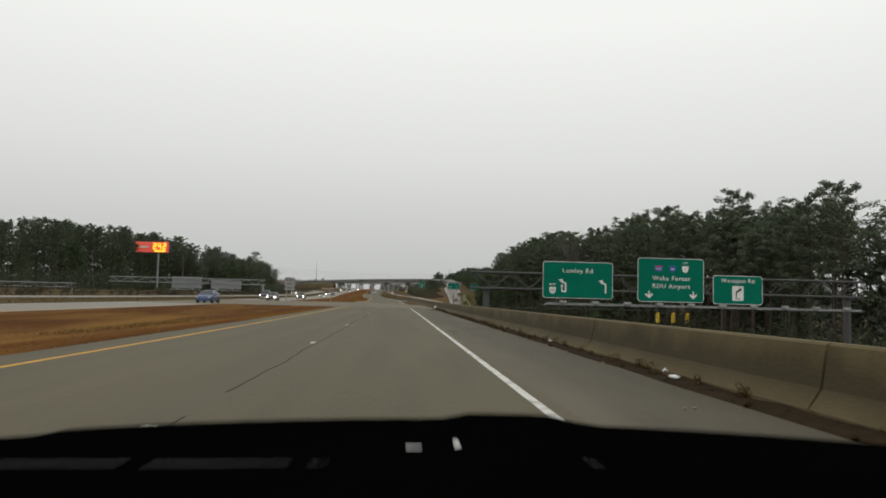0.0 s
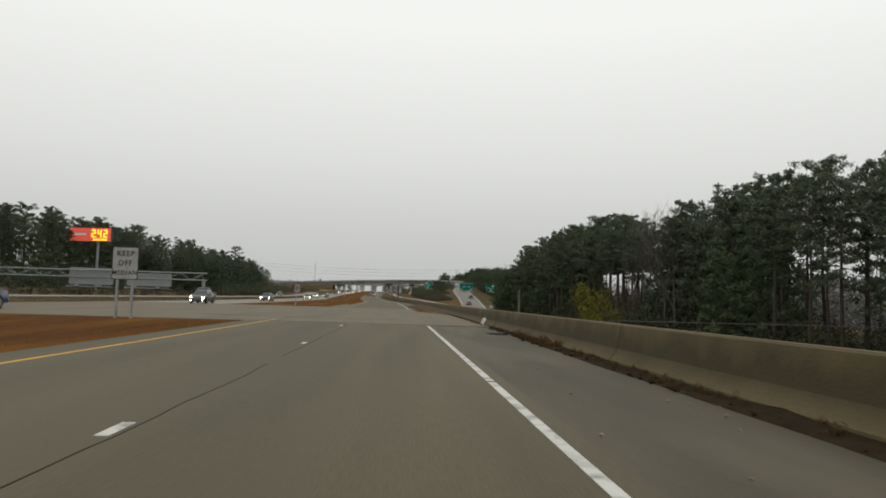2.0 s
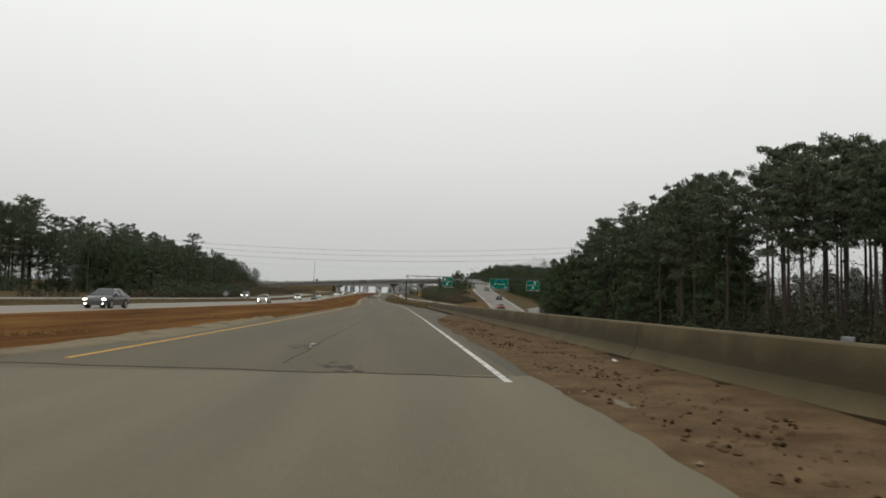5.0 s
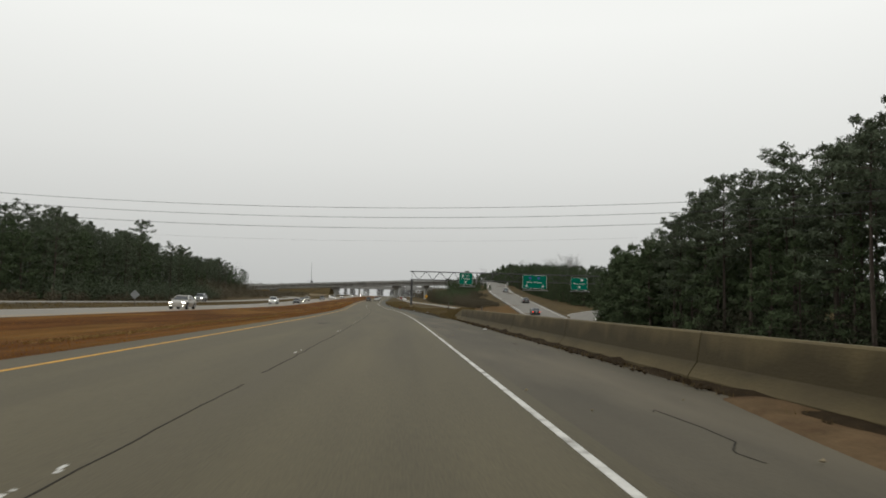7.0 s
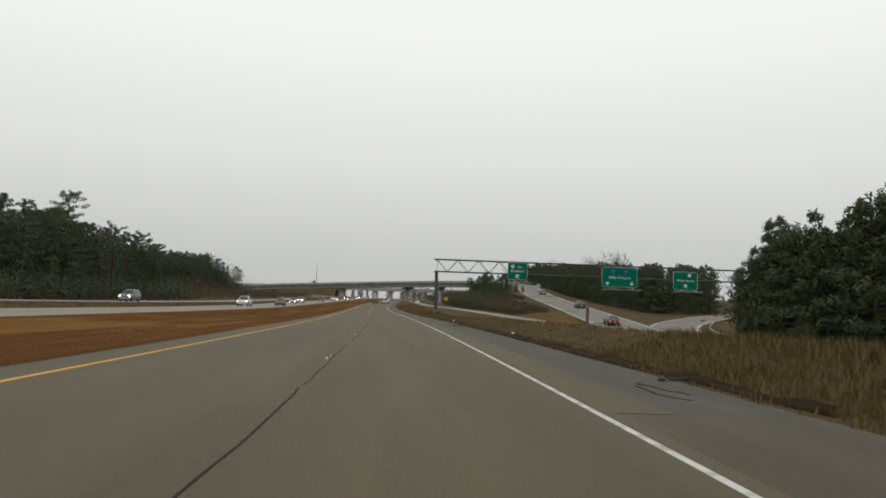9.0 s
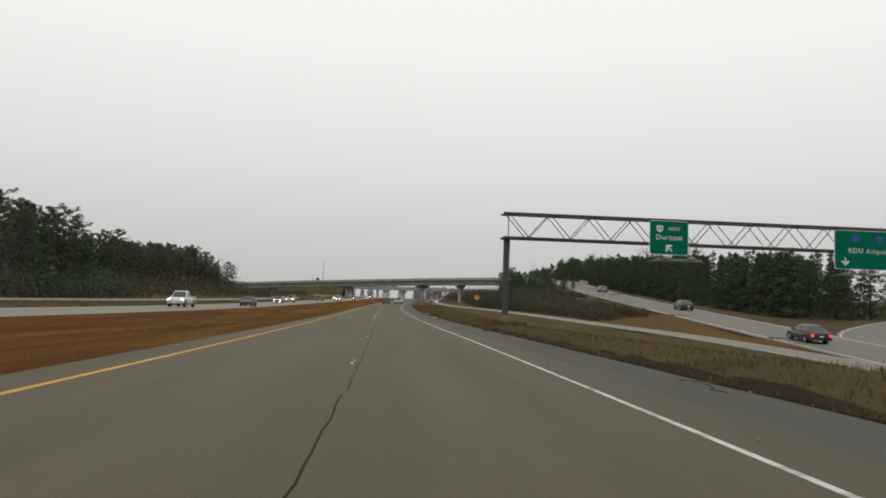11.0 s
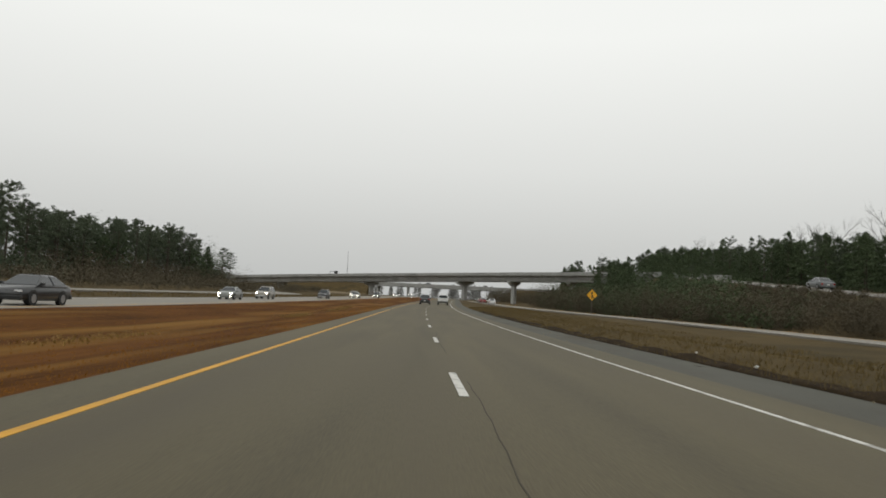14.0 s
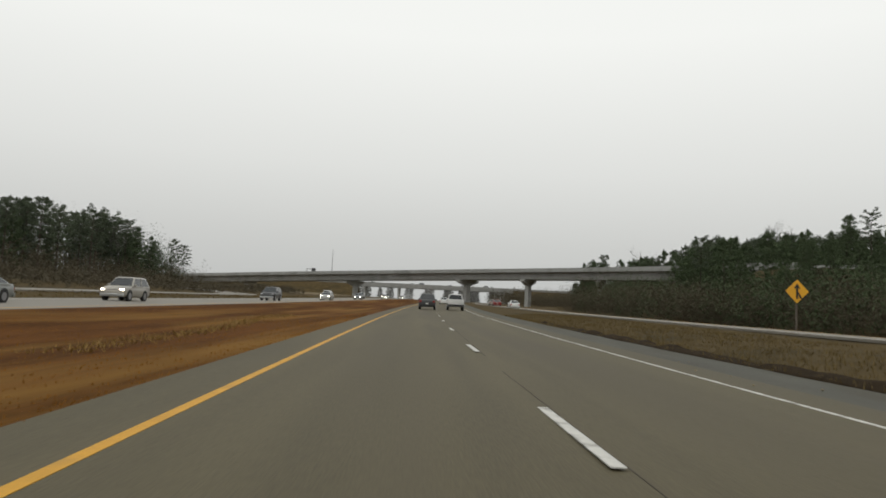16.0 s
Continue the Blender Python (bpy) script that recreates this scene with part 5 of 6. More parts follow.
# gantry over the opposite carriageway, seen from behind
truss("sign_gantry", 154.0, -57, -25.7, 3.0, 4.0, (31.3,), 0.0, "grey steel gantry over the opposite road seen from behind", GALV, 18, 0.8, 0.25)
for lat, z, w, h in ((-44.6, 1.9, 6.2, 2.4), (-36.5, 1.9, 6.3, 1.9)):
    sb = thing("guide_sign", rd_pose(154.2, lat, z), "bare aluminium back of an overhead guide sign", "road sign", "sign backs")
    flat_shape("panel", rounded(0, 0, w, h, 0.2), 0, SIGN_BACK, sb, 0.03)
    for k in range(4):
        part("stiffener", boxed((0.1, -0.06, 0.2 + k * h / 4.4), (w - 0.1, 0.0, 0.28 + k * h / 4.4)), GALV, sb)
    catwalk(rd_pose(154.4, lat, z - 0.35), w)
truss("sign_gantry", 126.0, -75, -53, 1.5, 2.2, (22,), 0.2, "grey steel gantry beyond the opposite road", GALV, 12, 0.8, 0.22)


# ---- roadside signs ----
def post_sign(s, lat, z, pts, material, label, border=None, posts=(0.0,), turn=0.0, edge=0.05, name="road_sign"):
    g = land(s, lat).z - road_z(s)
    sign = thing(name, rd_pose(s, lat, 0, turn), label, "road sign")
    for x in posts:
        part("post", boxed((x - 0.05, 0.01, g - 0.3), (x + 0.05, 0.09, z + 0.2), 0.01), WOOD if material in (SIGN_BACK, SIGN_YELLOW) else GALV, sign)
    flat_shape("panel", [(x, zz + z) for x, zz in pts], -0.012, border or material, sign, 0.012)
    if border:
        flat_shape("face", [(x * (1 - edge), zz * (1 - edge) + z) for x, zz in pts], -0.018, material, sign, 0.008)
    return sign


k = post_sign(80.3, -9.8, 2.4, rounded(-0.6, -0.72, 0.6, 0.72, 0.08), SIGN_DULL, "white sign with black words on two posts in the median", SIGN_BLACK, (-0.35, 0.35), -8, 0.04)
for i, w in enumerate(("KEEP", "OFF", "MEDIAN")):
    lettering(w, 0.34 if i < 2 else 0.28, 0, 2.4 + 0.42 - 0.42 * i, -0.03, SIGN_BLACK, k)
k = post_sign(136.5, -10.0, 2.1, rounded(-0.34, -0.52, 0.34, 0.52, 0.05), SIGN_DULL, "white sign with a black turn arrow leaning in the median", SIGN_BLACK, (0.0,), 6, 0.06)
k.matrix_basis = k.matrix_basis @ Matrix.Rotation(radians(5), 4, "Y")
flat_shape("arrow", [(-0.16, 1.78), (-0.06, 1.78), (-0.06, 2.22), (0.08, 2.22), (0.08, 2.0), (0.18, 2.0), (0.18, 2.32), (-0.16, 2.32)], -0.03, SIGN_BLACK, k)
flat_shape("prohibition_bar", [(-0.25, 2.36), (-0.19, 2.42), (0.25, 1.84), (0.19, 1.78)], -0.034, SIGN_RED, k)
k = post_sign(434, 21.3, 2.75, [(0, 0.76), (0.76, 0), (0, -0.76), (-0.76, 0)], SIGN_YELLOW, "yellow diamond merge sign with a black arrow", SIGN_BLACK, (0.0,), 0, 0.05)
flat_shape("arrow_stem", [(-0.06, 2.3), (0.06, 2.3), (0.06, 2.95), (-0.06, 2.95)], -0.03, SIGN_BLACK, k)
flat_shape("arrow_head", [(-0.2, 2.93), (0.2, 2.93), (0, 3.24)], -0.03, SIGN_BLACK, k)
flat_shape("merging_lane", [(0.2, 2.3), (0.3, 2.36), (0.05, 2.78), (0.05, 2.58)], -0.03, SIGN_BLACK, k)
post_sign(262, -29.4, 1.5, [(0, 0.6), (0.6, 0), (0, -0.6), (-0.6, 0)], SIGN_BACK, "bare aluminium back of a diamond sign on a post")
for s, lat, h in ((87.8, 9.1, 1.8), (242.6, 8.2, 0.75), (226.5, 9.4, 0.9)):
    p = thing("marker_post", rd_pose(s, lat, land(s, lat).z - road_z(s)), "weathered dark wooden post in the verge", "post")
    hh = h - (land(s, lat).z - road_z(s)) * (1 if lat > 9 and s < 200 else 0)
    part("shaft", barred((0, 0, -0.3), (0.03, 0.02, hh), 0.065, 7, 0.055), WOOD, p)
    part("cap", barred((0.03, 0.02, hh), (0.03, 0.02, hh + 0.05), 0.075, 7, 0.04), WOOD, p)
post_sign(405, 72, 5.4, rounded(-1.1, -0.25, 1.1, 0.25, 0.04), SIGN_BACK, "low pale sign board beside the ramp", None, (-0.7, 0.7))

# wooden utility poles and the line wires across the road
WIRES = 219.3
for lat, h in ((-62, 11.0), (58, 15.5)):
    p = thing("utility_pole", rd_pose(WIRES - 0.13 * (lat - 2), lat, land(WIRES, lat).z - road_z(WIRES)), "tall grey wooden utility pole in the trees", "pole")
    part("shaft", barred((0, 0, -0.5), (0, 0, h), 0.17, 8, 0.11), WOOD, p)
    part("crossarm", boxed((-0.06, -1.2, h - 0.6), (0.06, 1.2, h - 0.45), 0.01), WOOD, p)
for i, z in enumerate((7.84, 7.15, 6.40, 5.48)):
    w = thing("overhead_wire", Matrix.Identity(4), "thin grey power cable sagging across the road", "cable", "power cables")
    pts = [rd(WIRES - 0.13 * (lat - 2), lat, z + 0.0012 * (lat + 2) ** 2) for lat in np.linspace(-62, 58, 41)]
    part_ob = sweep("strand", pts, [((0.014 if i < 3 else 0.0035) * math.cos(a), (0.014 if i < 3 else 0.0035) * math.sin(a)) for a in (0, 1.57, 3.14, 4.71)], DARK_STEEL, w)
# filling-station price board on a tall mast
pb = thing("price_sign", rd_pose(235, -73.6, 0, -14) @ Matrix.Scale(1.11, 4), "red price board with glowing amber digits on a mast", "price sign")
gz = (land(235, -73.6).z - road_z(235)) / 1.11
part("mast", barred((1.8, 0.3, gz - 0.3), (1.8, 0.3, 12.0), 0.28, 10), GALV, pb)
part("cabinet", boxed((-5.2, -0.1, 11.8), (5.2, 0.5, 15.0), 0.06), DARK_STEEL, pb)
part("red_panel", boxed((-5.1, -0.14, 11.9), (5.1, -0.1, 14.9)), LED_RED, pb, "glowing red face")
for a, b, z0, z1 in ((-4.0, -1.0, 13.2, 13.7),):
    part("name_bar", boxed((a, -0.16, z0), (b, -0.14, z1)), SIGN_WHITE, pb)
SEG = {"2": "abged", "4": "fgbc"}
for i, ch in enumerate("242"):
    x0, z0, w, h, t = 0.35 + i * 1.45, 12.75, 1.0, 1.8, 0.3
    seg = {"a": (x0, z0 + h - t, x0 + w, z0 + h), "g": (x0, z0 + h / 2 - t / 2, x0 + w, z0 + h / 2 + t / 2), "d": (x0, z0, x0 + w, z0 + t), "b": (x0 + w - t, z0 + h / 2, x0 + w, z0 + h),
           "c": (x0 + w - t, z0, x0 + w, z0 + h / 2), "f": (x0, z0 + h / 2, x0 + t, z0 + h), "e": (x0, z0, x0 + t, z0 + h / 2)}
    bm = bmesh.new()
    for c in SEG[ch]:
        a = seg[c]
        box(bm, (a[0], -0.18, a[1]), (a[2], -0.14, a[3]))
    if i < 2:
        box(bm, (x0 + 1.15, -0.18, z0), (x0 + 1.3, -0.14, z0 + 0.25)) if i == 0 else None
    part("digit", bm, LED_AMBER, pb, "amber lamp digit")
part("word_bar", boxed((0.8, -0.18, 12.1), (4.2, -0.14, 12.5)), LED_AMBER, pb)

# traffic signals over the service road
SP = 92.0
span = thing("signal_span", rd_pose(SP, 20, 0), "steel cable with hanging yellow traffic signals", "traffic signal")
part("cable", barred((-6, 0, 0.2), (34, 0, 0.35), 0.025, 5), DARK_STEEL, span)
for x in (-6, 34):
    part("pole", barred((x, 0, -5.0), (x, 0, 0.6), 0.16, 8, 0.12), WOOD, span)
for i, lat in enumerate((36.5, 38.6, 40.5)):
    ts = thing("traffic_signal", rd_pose(SP, lat, -1.35) @ Matrix.Scale(1.3, 4), "yellow three-lamp traffic signal hanging from a cable", "traffic signal", "hanging signals")
    part("housing", boxed((-0.15, -0.1, 0), (0.15, 0.1, 0.95), 0.03), SIGNAL_YELLOW, ts)
    part("hanger", barred((0, 0, 0.95), (0, 0, 1.5), 0.03, 5), DARK_STEEL, ts)
    for k2 in range(3):
        part("lens", barred((0, -0.13, 0.2 + 0.35 * k2), (0, -0.12, 0.2 + 0.35 * k2), 0.12, 10), SIGN_BLACK, ts)
        part("visor", barred((0, -0.3, 0.24 + 0.35 * k2), (0, -0.12, 0.24 + 0.35 * k2), 0.14, 8, 0.15), SIGNAL_YELLOW, ts)


# ---- guard rails ----
def guard_rail(name, points, label, step=3.8):
    pts = path_pose(points, step)
    g = tagged(new(name), label, "guard rail", kind="structure")
    sweep("rail", pts, [(-0.04, 0.42), (0.03, 0.5), (-0.04, 0.58), (0.03, 0.66), (-0.04, 0.74), (-0.07, 0.74), (0.0, 0.66), (-0.07, 0.58), (0.0, 0.5), (-0.07, 0.42)], GALV, g)
    bm = bmesh.new()
    box(bm, (-0.05, -0.08, -0.3), (0.06, 0.08, 0.72), 0.01)
    me = bpy.data.meshes.new("post")
    bm.to_mesh(me), bm.free()
    me.materials.append(WOOD)
    for p in pts:
        ob = new("post", me)
        ob.parent, ob.matrix_basis = g, Matrix.Translation(p + Vector((0.08, 0, 0)))
    return g


guard_rail("guard_rail", [(235, 41.0, -4.2), (275, 42.0, -3.3), (305, 47.5, -2.3), (325, 53, -1.5), (338, 60, -0.6)], "galvanised guard rail along the loop ramp")

# barrier end box, litter, drain and the reflector panel against the barrier
ob = thing("utility_box", rd_pose(304.3, 6.05, -0.012), "faded orange box standing at the edge of the gravel", "box")
ORANGE = mat("faded_orange", (0.17, 0.068, 0.034), 0.85, 0.7, 4, 30, 0.1, stain=(0.11, 0.055, 0.03), stain_scale=2.0, spec=0.1)
part("body", boxed((-0.16, 0, -0.03), (0.16, 0.55, 0.42), 0.03), ORANGE, ob)
part("lid", boxed((-0.18, -0.02, 0.42), (0.18, 0.57, 0.47), 0.015), ORANGE, ob)
ob = thing("reflector_panel", rd_pose(83.9, 6.68, 0.0, 8), "pale board leaning against the barrier", "board")
bm = boxed((-0.17, -0.012, 0), (0.17, 0.012, 0.36), 0.008)
bm.transform(Matrix.Rotation(radians(30), 4, "Y") @ Matrix.Rotation(radians(-20), 4, "X"))
part("board", bm, SIGN_WHITE, ob)
ob = thing("marker_block", rd_pose(128.0, 7.1, 0.79), "small white marker block on top of the barrier", "marker")
part("block", boxed((-0.04, -0.07, -0.004), (0.04, 0.07, 0.06), 0.01), SIGN_BACK, ob)
ob = thing("litter", rd_pose(338.2, 5.9, -0.012, 35), "flattened white carton at the edge of the gravel", "litter", "roadside litter")
part("carton", boxed((-0.10, -0.12, 0), (0.10, 0.12, 0.05), 0.015), SIGN_WHITE, ob)
ob = thing("edge_marker", rd_pose(351.2, 5.9, -0.012), "short black and white marker post at the edge of the gravel", "marker")
part("post", barred((0, 0, -0.05), (0, 0, 0.36), 0.05, 10), SIGN_BLACK, ob)
part("band", barred((0, 0, 0.14), (0, 0, 0.22), 0.054, 10), SIGN_WHITE, ob, "white reflective band")
dr = thing("drain_grate", rd_pose(73.8, 6.0, -0.005), "dark iron drain grate in the shoulder", "drain")
part("rim", boxed((-0.4, -0.5, 0), (0.4, 0.5, 0.008)), DARK_STEEL, dr)
for i in range(7):
    part("slot_bar", boxed((-0.36, -0.44 + i * 0.14, 0.008), (0.36, -0.38 + i * 0.14, 0.016)), TAR, dr)
r = random.Random(9)
for i in range(12):
    s, lat = r.uniform(5, 400), r.uniform(6.0, 6.6) if i % 3 else r.uniform(6.9, 8.5)
    li = thing("litter", rd_pose(s, lat, (land(s, lat).z - road_z(s) + 0.13) if lat < 6.7 else land(s, lat).z - road_z(s), r.uniform(0, 360)), "crumpled pale litter beside the road", "litter", "roadside litter")
    bm = bmesh.new()
    bmesh.ops.create_icosphere(bm, subdivisions=1, radius=0.05)
    for v in bm.verts:
        v.co = Vector((v.co.x * r.uniform(0.8, 2.2), v.co.y * r.uniform(0.6, 1.3), (v.co.z + 0.08) * r.uniform(0.3, 0.7)))
    part("wrapper", bm, SIGN_WHITE, li)
for s0, l0 in ((230, 6.0), (299, 6.0), (262, 5.4)):
    tr = thing("tyre_scrap", rd_pose(s0, l0, 0.0, 20), "black strip of shredded tyre on the shoulder", "debris")
    pts = [Vector((0.09 * i, 0.15 * math.sin(i * 0.8), 0.02 + 0.015 * (i % 3))) for i in range(12)]
    sweep("tread", pts, [(-0.06, -0.02), (-0.05, 0.015), (0.05, 0.015), (0.06, -0.02)], RUBBER, tr)

# slim mast far off
mt = thing("radio_mast", rd_pose(900, -82, 0), "slim grey mast on the horizon", "mast")
part("shaft", barred((0, 0, -1), (0, 0, 33), 0.28, 6, 0.12), DARK_STEEL, mt)
part("base", boxed((-1, -1, -1.2), (1, 1, 0.3), 0.05), CONCRETE, mt)


# ---- vehicles ----
def loft(rings, material, name, parent, label="", smooth=True):
    bm = bmesh.new()
    vs = [[bm.verts.new(p) for p in ring] for ring in rings]
    n = len(vs[0])
    for a, b in zip(vs, vs[1:]):
        for i in range(n):
            bm.faces.new((a[i], a[(i + 1) % n], b[(i + 1) % n], b[i]))
    bm.faces.new(list(reversed(vs[0]))), bm.faces.new(vs[-1])
    bmesh.ops.recalc_face_normals(bm, faces=bm.faces)
    return part(name, bm, material, parent, label, smooth)


def paint(name, colour, rough=0.3):
    m = mat(name, colour, rough, 0.92, 1.5, 20, 0.0, light=1.05)
    m.node_tree.nodes["Principled BSDF"].inputs["Coat Weight"].default_value = 0.2
    return m


SHAPES = {
    # stations along the body: y, bottom, top, half width; then belt and roof rectangles
    "sedan": dict(L=4.8, st=[(-1, .42, .80, .78), (-.97, .30, .98, .86), (-.55, .22, 1.02, .91), (0, .22, .98, .92), (.5, .22, .96, .91), (.92, .26, .80, .85), (1, .36, .66, .74)],
                  belt=(-.80, .46, .90, .97), roof=(-.42, .12, .62, 1.45), wheel=.33, axles=(-.57, .60)),
    "suv": dict(L=4.7, st=[(-1, .45, 1.00, .82), (-.98, .34, 1.12, .92), (-.5, .28, 1.12, .94), (0, .28, 1.10, .94), (.45, .28, 1.08, .93), (.93, .32, .95, .88), (1, .42, .76, .78)],
                belt=(-.98, .44, .92, 1.08), roof=(-.86, .10, .68, 1.74), wheel=.37, axles=(-.58, .60)),
    "pickup": dict(L=5.8, st=[(-1, .55, 1.10, .90), (-.985, .42, 1.16, .97), (-.5, .40, 1.16, .98), (0, .40, 1.16, .98), (.5, .40, 1.14, .97), (.95, .42, 1.04, .94), (1, .50, .86, .86)],
                   belt=(-.20, .46, .94, 1.13), roof=(-.14, .24, .72, 1.88), wheel=.40, axles=(-.60, .62)),
}


def vehicle(kind, s, lat, z, turn, material, label, lit=True, group="traffic", rear_lit=False, pose_m=None):
    sh = SHAPES[kind]
    h2 = sh["L"] / 2
    car = thing({"sedan": "car", "suv": "suv", "pickup": "pickup_truck"}[kind], pose_m or rd_pose(s, lat, z, turn), label, {"sedan": "car", "suv": "SUV", "pickup": "pickup truck"}[kind], group)
    rings = []
    for y, zb, zt, w in sh["st"]:
        y *= h2
        c = 0.10
        mid = (zb + zt) / 2
        rings.append([(-w + c, y, zt), (w - c, y, zt), (w - .03, y, zt - c), (w, y, mid), (w - .02, y, zb + c), (w - c, y, zb), (-w + c, y, zb), (-w + .02, y, zb + c), (-w, y, mid), (-w + .03, y, zt - c)])
    loft(rings, material, "body", car)
    y0, y1, wb, zb = sh["belt"]
    r0, r1, wr, zr = sh["roof"]
    y0, y1, r0, r1 = y0 * h2, y1 * h2, r0 * h2, r1 * h2
    low = [(-wb, y0, zb), (wb, y0, zb), (wb, y1, zb), (-wb, y1, zb)]
    top = [(-wr, r0, zr), (wr, r0, zr), (wr, r1, zr), (-wr, r1, zr)]
    crown = [(x * .86, y * .9 + (r0 + r1) * .05, zr + .05) for x, y, _ in top]
    cabin = loft([[(x, y, zb - .08) for x, y, _ in low], low, top, crown], material, "cabin", car)
    soft = bmesh.new()
    soft.from_mesh(cabin.data)
    bmesh.ops.bevel(soft, geom=[e for e in soft.edges if min(v.co.z for v in e.verts) > zb - .01], offset=.09, segments=3, affect="EDGES", profile=0.5, clamp_overlap=True)
    soft.to_mesh(cabin.data), soft.free()
    cabin.data.polygons.foreach_set("use_smooth", [True] * len(cabin.data.polygons))
    for nm, i in (("rear_window", 0), ("side_window", 1), ("windscreen", 2), ("side_window", 3)):
        a, b, c, d = (Vector(p) for p in (low[i], low[(i + 1) % 4], top[(i + 1) % 4], top[i]))
        cen = (a + b + c + d) / 4
        nrm = (b - a).cross(d - a).normalized()
        if nrm.dot(cen - Vector((0, (y0 + y1) / 2, zb))) < 0:
            nrm = -nrm
        bm = bmesh.new()
        k = 0.86 if "side" in nm else 0.9
        q = [bm.verts.new(cen + (p - cen) * k + nrm * o) for o in (0.012, -0.02) for p in (a, b, c, d)]
        bm.faces.new(q[:4]), bm.faces.new(q[7:3:-1])
        for j in range(4):
            bm.faces.new((q[j], q[4 + j], q[4 + (j + 1) % 4], q[(j + 1) % 4]))
        bmesh.ops.recalc_face_normals(bm, faces=bm.faces)
        part(nm, bm, CAR_GLASS, car)
        if "side" in nm:
            m0, m1 = (a + b) / 2, (c + d) / 2
            part("pillar", barred(m0 + nrm * .012, m1 + nrm * .012, 0.035, 5), material, car)
    W = sh["st"][3][3]
    wr_ = sh["wheel"]
    for ay in sh["axles"]:
        for side in (-1, 1):
            y, x = ay * h2, side * (W - 0.10)
            part("wheel_arch", barred((side * (W - .2), y, wr_ + .03), (side * (W + .004), y, wr_ + .03), wr_ + .07, 16), BLACK_PLASTIC, car)
            ty = part("tyre", barred((x - .11, y, wr_), (x + .115, y, wr_), wr_, 18), RUBBER, car)
            part("rim", barred((x + side * .1, y, wr_), (x + side * .125, y, wr_), wr_ * .66, 12), RIM, ty)
    f_y, f_w, f_z = h2 * .985, sh["st"][-2][3], (sh["st"][-1][2] + sh["st"][-2][2]) / 2 - .06
    rz = sh["st"][0][2] - .04
    for side in (-1, 1):
        part("headlight", boxed((side * (f_w - .2) - .15, f_y - .16, f_z - .05), (side * (f_w - .2) + .15, f_y + .02, f_z + .055), .03), HEADLIGHT_ON if lit else HEADLIGHT_OFF, car)
        part("tail_light", boxed((side * (W - .2) - .12, -h2 - .005, rz - .16), (side * (W - .2) + .12, -h2 + .1, rz + .05), .02), TAIL_ON if rear_lit else TAIL_OFF, car)
        part("mirror", boxed((side * (W + .06) - .1, y1 - .35, zb + .0), (side * (W + .06) + .1, y1 - .2, zb + .15), .03), material, car)
    if lit and kind == "sedan":
        for side in (-1, 1):
            part("fog_light", boxed((side * (f_w - .2) - .055, f_y - .05, .32), (side * (f_w - .2) + .055, f_y + .065, .40), .02), HEADLIGHT_ON, car)
    part("grille", boxed((-f_w * .5, f_y - .06, f_z - .16), (f_w * .5, f_y + .012, f_z + .03), .02), BLACK_PLASTIC, car)
    part("front_bumper", boxed((-f_w * .97, f_y - .18, sh["st"][-1][1] - .12), (f_w * .97, f_y + .05, sh["st"][-1][1] + .10), .04), material if kind == "sedan" else CHROME, car)
    part("rear_bumper", boxed((-W * .95, -h2 - .06, sh["st"][0][1] - .1), (W * .95, -h2 + .15, sh["st"][0][1] + .12), .04), material if kind == "sedan" else BLACK_PLASTIC, car)
    part("number_plate", boxed((-.16, -h2 - .075, sh["st"][0][1] + .14), (.16, -h2 - .0, sh["st"][0][1] + .28), .005), SIGN_WHITE, car)
    if kind == "pickup":
        part("bed_floor", boxed((-W + .14, -h2 + .1, 1.08), (W - .14, y0 - .05, 1.175)), BLACK_PLASTIC, car)
        for side in (-1, 1):
            part("bed_wall", boxed((side * (W - .08) - .06, -h2 + .04, 1.1), (side * (W - .08) + .06, y0, 1.28), .02), material, car)
        part("tailgate", boxed((-W + .08, -h2 - .01, .78), (W - .08, -h2 + .06, 1.28), .02), material, car)
    return car


P_BLUE, P_SILVER, P_GREY = paint("blue_paint", (0.03, 0.055, 0.14)), paint("silver_paint", (0.36, 0.36, 0.34)), paint("grey_paint", (0.13, 0.14, 0.14))
P_WHITE, P_BLACK, P_DARK = paint("white_paint_car", (0.62, 0.62, 0.60)), paint("black_paint", (0.018, 0.019, 0.02)), paint("charcoal_paint", (0.045, 0.047, 0.047))
P_MIST = paint("grey_green_paint", (0.19, 0.20, 0.185))
P_BEIGE, P_RED = paint("beige_paint", (0.30, 0.28, 0.24)), paint("dark_red_paint", (0.20, 0.02, 0.015))

OPP, ZO = 180, 0.0
vehicle("suv", 474, -1.1, 0, 0, P_DARK, "charcoal SUV ahead in the passing lane", False)
vehicle("pickup", 478, 2.2, 0, 0, P_WHITE, "white pickup truck ahead seen from behind", False)
vehicle("sedan", 545, 0.8, 0, 0, P_WHITE, "white car far ahead in the lanes", False)
vehicle("sedan", 87, -20.3, ZO, OPP, P_BLUE, "dark blue car on the opposite carriageway", False)
vehicle("sedan", 132, -20.0, ZO, OPP, P_DARK, "charcoal car with lit headlights at the crossing")
vehicle("pickup", 148, -23.9, ZO, OPP, P_BLACK, "black pickup truck on the opposite carriageway")
vehicle("sedan", 177, -20.2, ZO, OPP, P_DARK, "charcoal car with lit headlights on the opposite carriageway")
vehicle("sedan", 249, -20.2, ZO, OPP, P_BEIGE, "beige car with lit headlights on the opposite carriageway")
vehicle("suv", 330, -36.2, 0.5, OPP, P_GREY, "grey SUV on the road behind the guard rail")
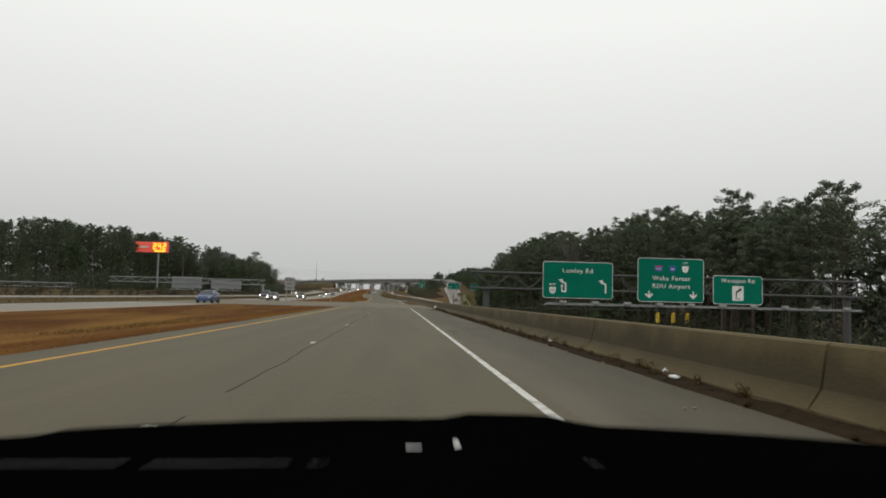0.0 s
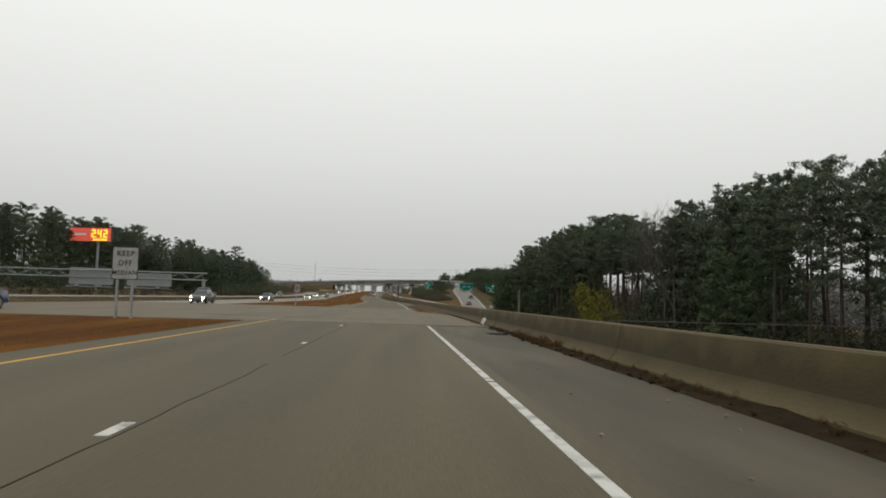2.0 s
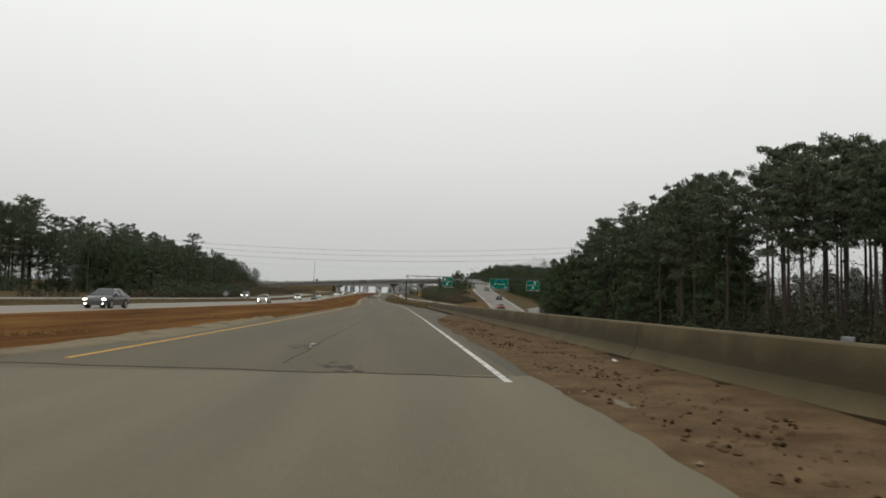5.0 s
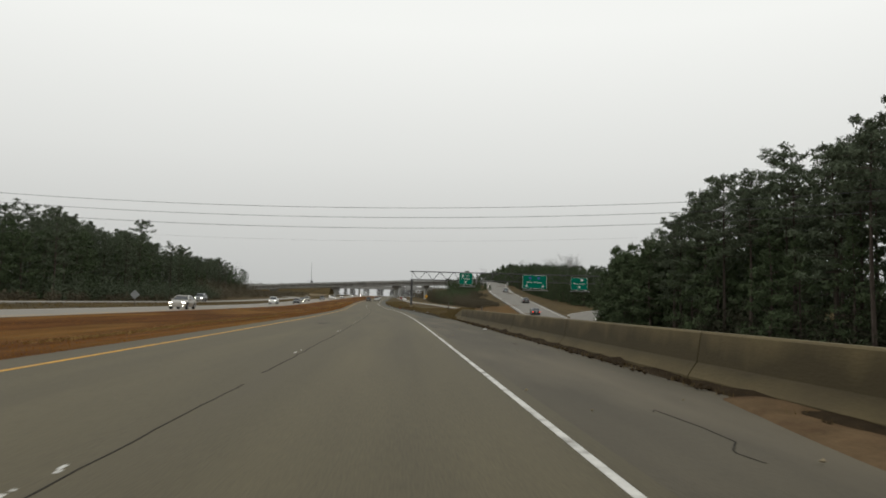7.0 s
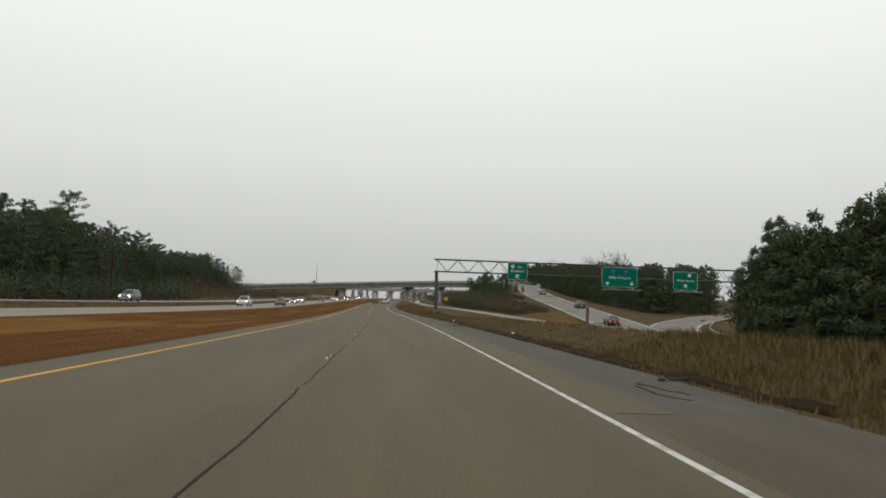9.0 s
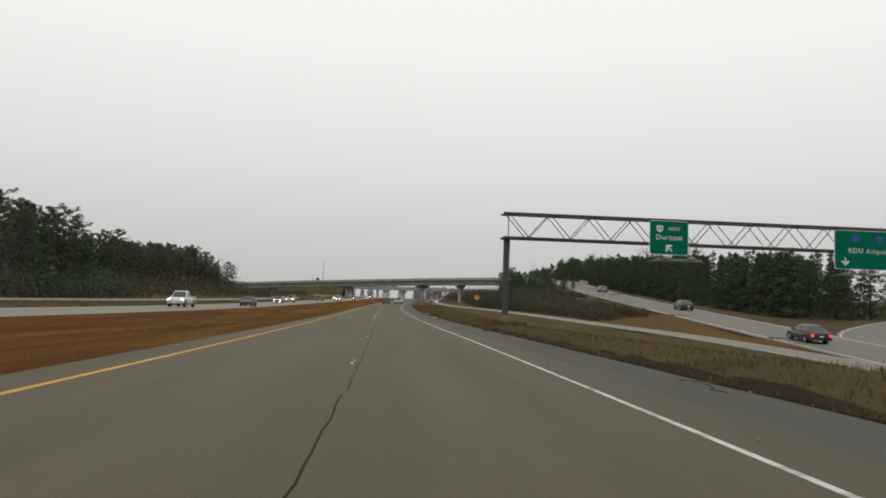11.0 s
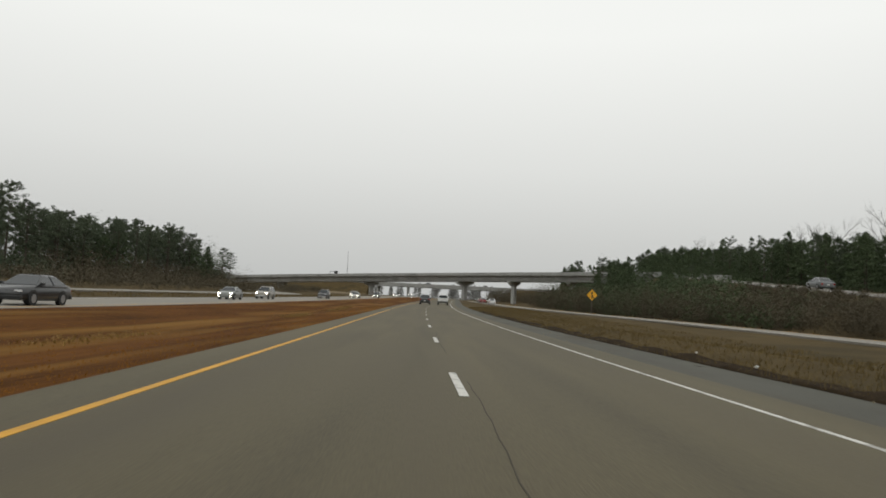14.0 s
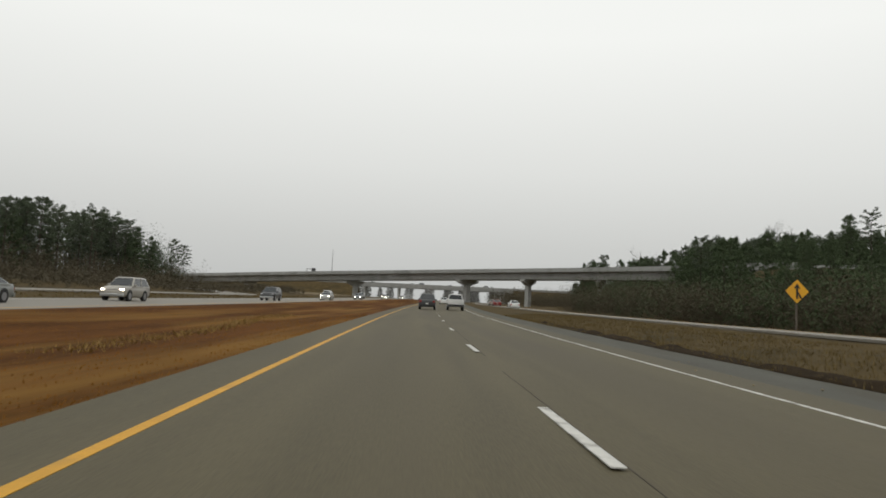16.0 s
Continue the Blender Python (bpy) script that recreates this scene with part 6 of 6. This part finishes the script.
vehicle("pickup", 356, -23.7, ZO, OPP, P_WHITE, "white pickup truck on the opposite carriageway")
vehicle("sedan", 378, -20.0, ZO, OPP, P_BLACK, "black car on the opposite carriageway", False)
vehicle("sedan", 427, -23.4, ZO, OPP, P_MIST, "grey-green car with lit headlights on the opposite carriageway")
vehicle("suv", 446, -23.8, ZO, OPP, P_BEIGE, "beige SUV with lit headlights on the opposite carriageway")
vehicle("suv", 486, -22.0, ZO, OPP, P_BLACK, "black SUV on the opposite carriageway", False)
for i, (s, lat) in enumerate(((520, -20.2), (541, -23.7), (566, -20.2), (600, -23.6), (640, -20.4), (690, -23.5), (735, -20.5))):
    vehicle(("sedan", "suv")[i % 2], s, lat, ZO, OPP, (P_SILVER, P_WHITE, P_GREY)[i % 3], "oncoming car with lit headlights in the distance")
for s, lat, m, c in ((528, 14.2, P_WHITE, "white"), (556, 12.9, P_RED, "dark red"), (566, 12.6, P_BEIGE, "beige")):
    vehicle("sedan", s, lat, 0.02, 2, m, c + " car on the slip road below the flyover", False)


def on_line(points, s_want, off, turn=0.0):
    pl = path_pose(points, 2.0)
    i = min(range(1, len(pl) - 1), key=lambda j: (pl[j] - rd(s_want, np.interp(s_want, [p[0] for p in points], [p[1] for p in points]), 0)).to_2d().length)
    d = pl[i + 1] - pl[i - 1]
    r_ = Vector((d.y, -d.x, 0)).normalized()
    q = d.to_track_quat("Y", "Z").to_matrix().to_4x4()
    return Matrix.Translation(pl[i] + r_ * off) @ q @ Matrix.Rotation(radians(turn), 4, "Z")


vehicle("sedan", 0, 0, 0, 0, P_BLACK, "black car climbing the ramp", False, pose_m=on_line(FLYOVER, 372, 1.6))
vehicle("sedan", 0, 0, 0, 0, P_DARK, "dark car with lit rear lamps on the ramp", False, rear_lit=True, pose_m=on_line(FLYOVER, 326, -1.5))
vehicle("sedan", 0, 0, 0, 0, P_GREY, "grey car high on the ramp", False, pose_m=on_line(FLYOVER, 434, 1.6))
for i, lat in enumerate((-92, -78, -66, -52, -41, -14, 3, 22)):
    vehicle(("sedan", "suv")[i % 2], 0, 0, 0, 0, (P_WHITE, P_SILVER, P_GREY)[i % 3], "pale car queuing on the far overpass", False, "cars on the overpass",
            pose_m=Matrix.Translation(rd(792 if i % 2 else 798, lat, 7.6)) @ Matrix.Rotation(heading(795) + radians(90 if i % 2 else -90), 4, "Z"))

# small sign seen from behind on the parapet of the flyover
bs = thing("bridge_sign", rd_pose(663, -50, 7.8), "small dark sign board seen from behind on the flyover", "road sign")
part("post", barred((0, 0, -0.1), (0, 0, 1.2), 0.12, 8), DARK_STEEL, bs)
part("panel", boxed((-0.8, -0.06, 0.95), (0.8, 0.06, 2.5), 0.02), DARK_STEEL, bs)
part("arm", barred((-2.6, 0, 2.1), (-0.7, 0, 2.1), 0.09, 6), DARK_STEEL, bs)
part("brace", barred((-2.6, 0, -0.1), (-2.6, 0, 2.2), 0.09, 6), DARK_STEEL, bs)

# ---- the dashboard of the car that carries the camera, at the start of its way ----
dash = thing("car_dashboard", rd_pose(0.0, WAY[0][2], EYE_HEIGHT, WAY[0][3]) @ Matrix.Rotation(-radians(WAY[0][5]), 4, "Y"), "black car dashboard under the windscreen with the wiper cowl", "dashboard")
rows = []
for y, dz in ((0.30, -0.34), (0.34, -0.20), (0.42, -0.164), (0.56, -0.142), (0.66, -0.135), (0.72, -0.132), (0.76, -0.135), (0.90, -0.159), (0.96, -0.30)):
    ring = []
    for i in range(65):
        x = -0.9 + 1.8 * i / 64
        crown = 0.0 if y < 0.4 else -0.090 * x * x - 0.008 * x
        hump = 0.010 * float(smooth_step(-0.005, 0.03, x) - smooth_step(0.10, 0.165, x)) if y > 0.6 else 0
        cowl = 0.004 * float(smooth_step(-0.42, -0.40, x) - smooth_step(0.0, 0.03, x)) if y > 0.7 else 0
        ring.append((x, y, dz + crown + hump + cowl))
    rows.append(ring)
bm = bmesh.new()
vs = [[bm.verts.new(p) for p in ring] for ring in rows]
for a, b in zip(vs, vs[1:]):
    for i in range(64):
        bm.faces.new((a[i], b[i], b[i + 1], a[i + 1]))
part("pad", bm, DASH_BLACK_SHADED, dash, smooth=True)
part("lower_panel", boxed((-0.88, 0.34, -EYE_HEIGHT + 0.05), (0.88, 0.94, -0.30), 0.03), DASH_BLACK_SHADED, dash)
# thin lighter strips in place of windscreen reflections on the pad
for a, b in ((-0.373, -0.264), (-0.244, -0.126), (-0.110, 0.0), (0.027, 0.131)):
    part("vent_trim", boxed((a, 0.599, -0.1412), (b, 0.601, -0.1393)), DASH_REFLECTION, dash)
# two small white pieces stand in for glints of reflected light
part("sticker", boxed((0.010, 0.630, -0.140), (0.027, 0.650, -0.131), 0.003), SIGN_WHITE, dash)
part("vent_tab", boxed((-0.032, 0.640, -0.1375), (-0.018, 0.643, -0.1350)), SIGN_WHITE, dash)
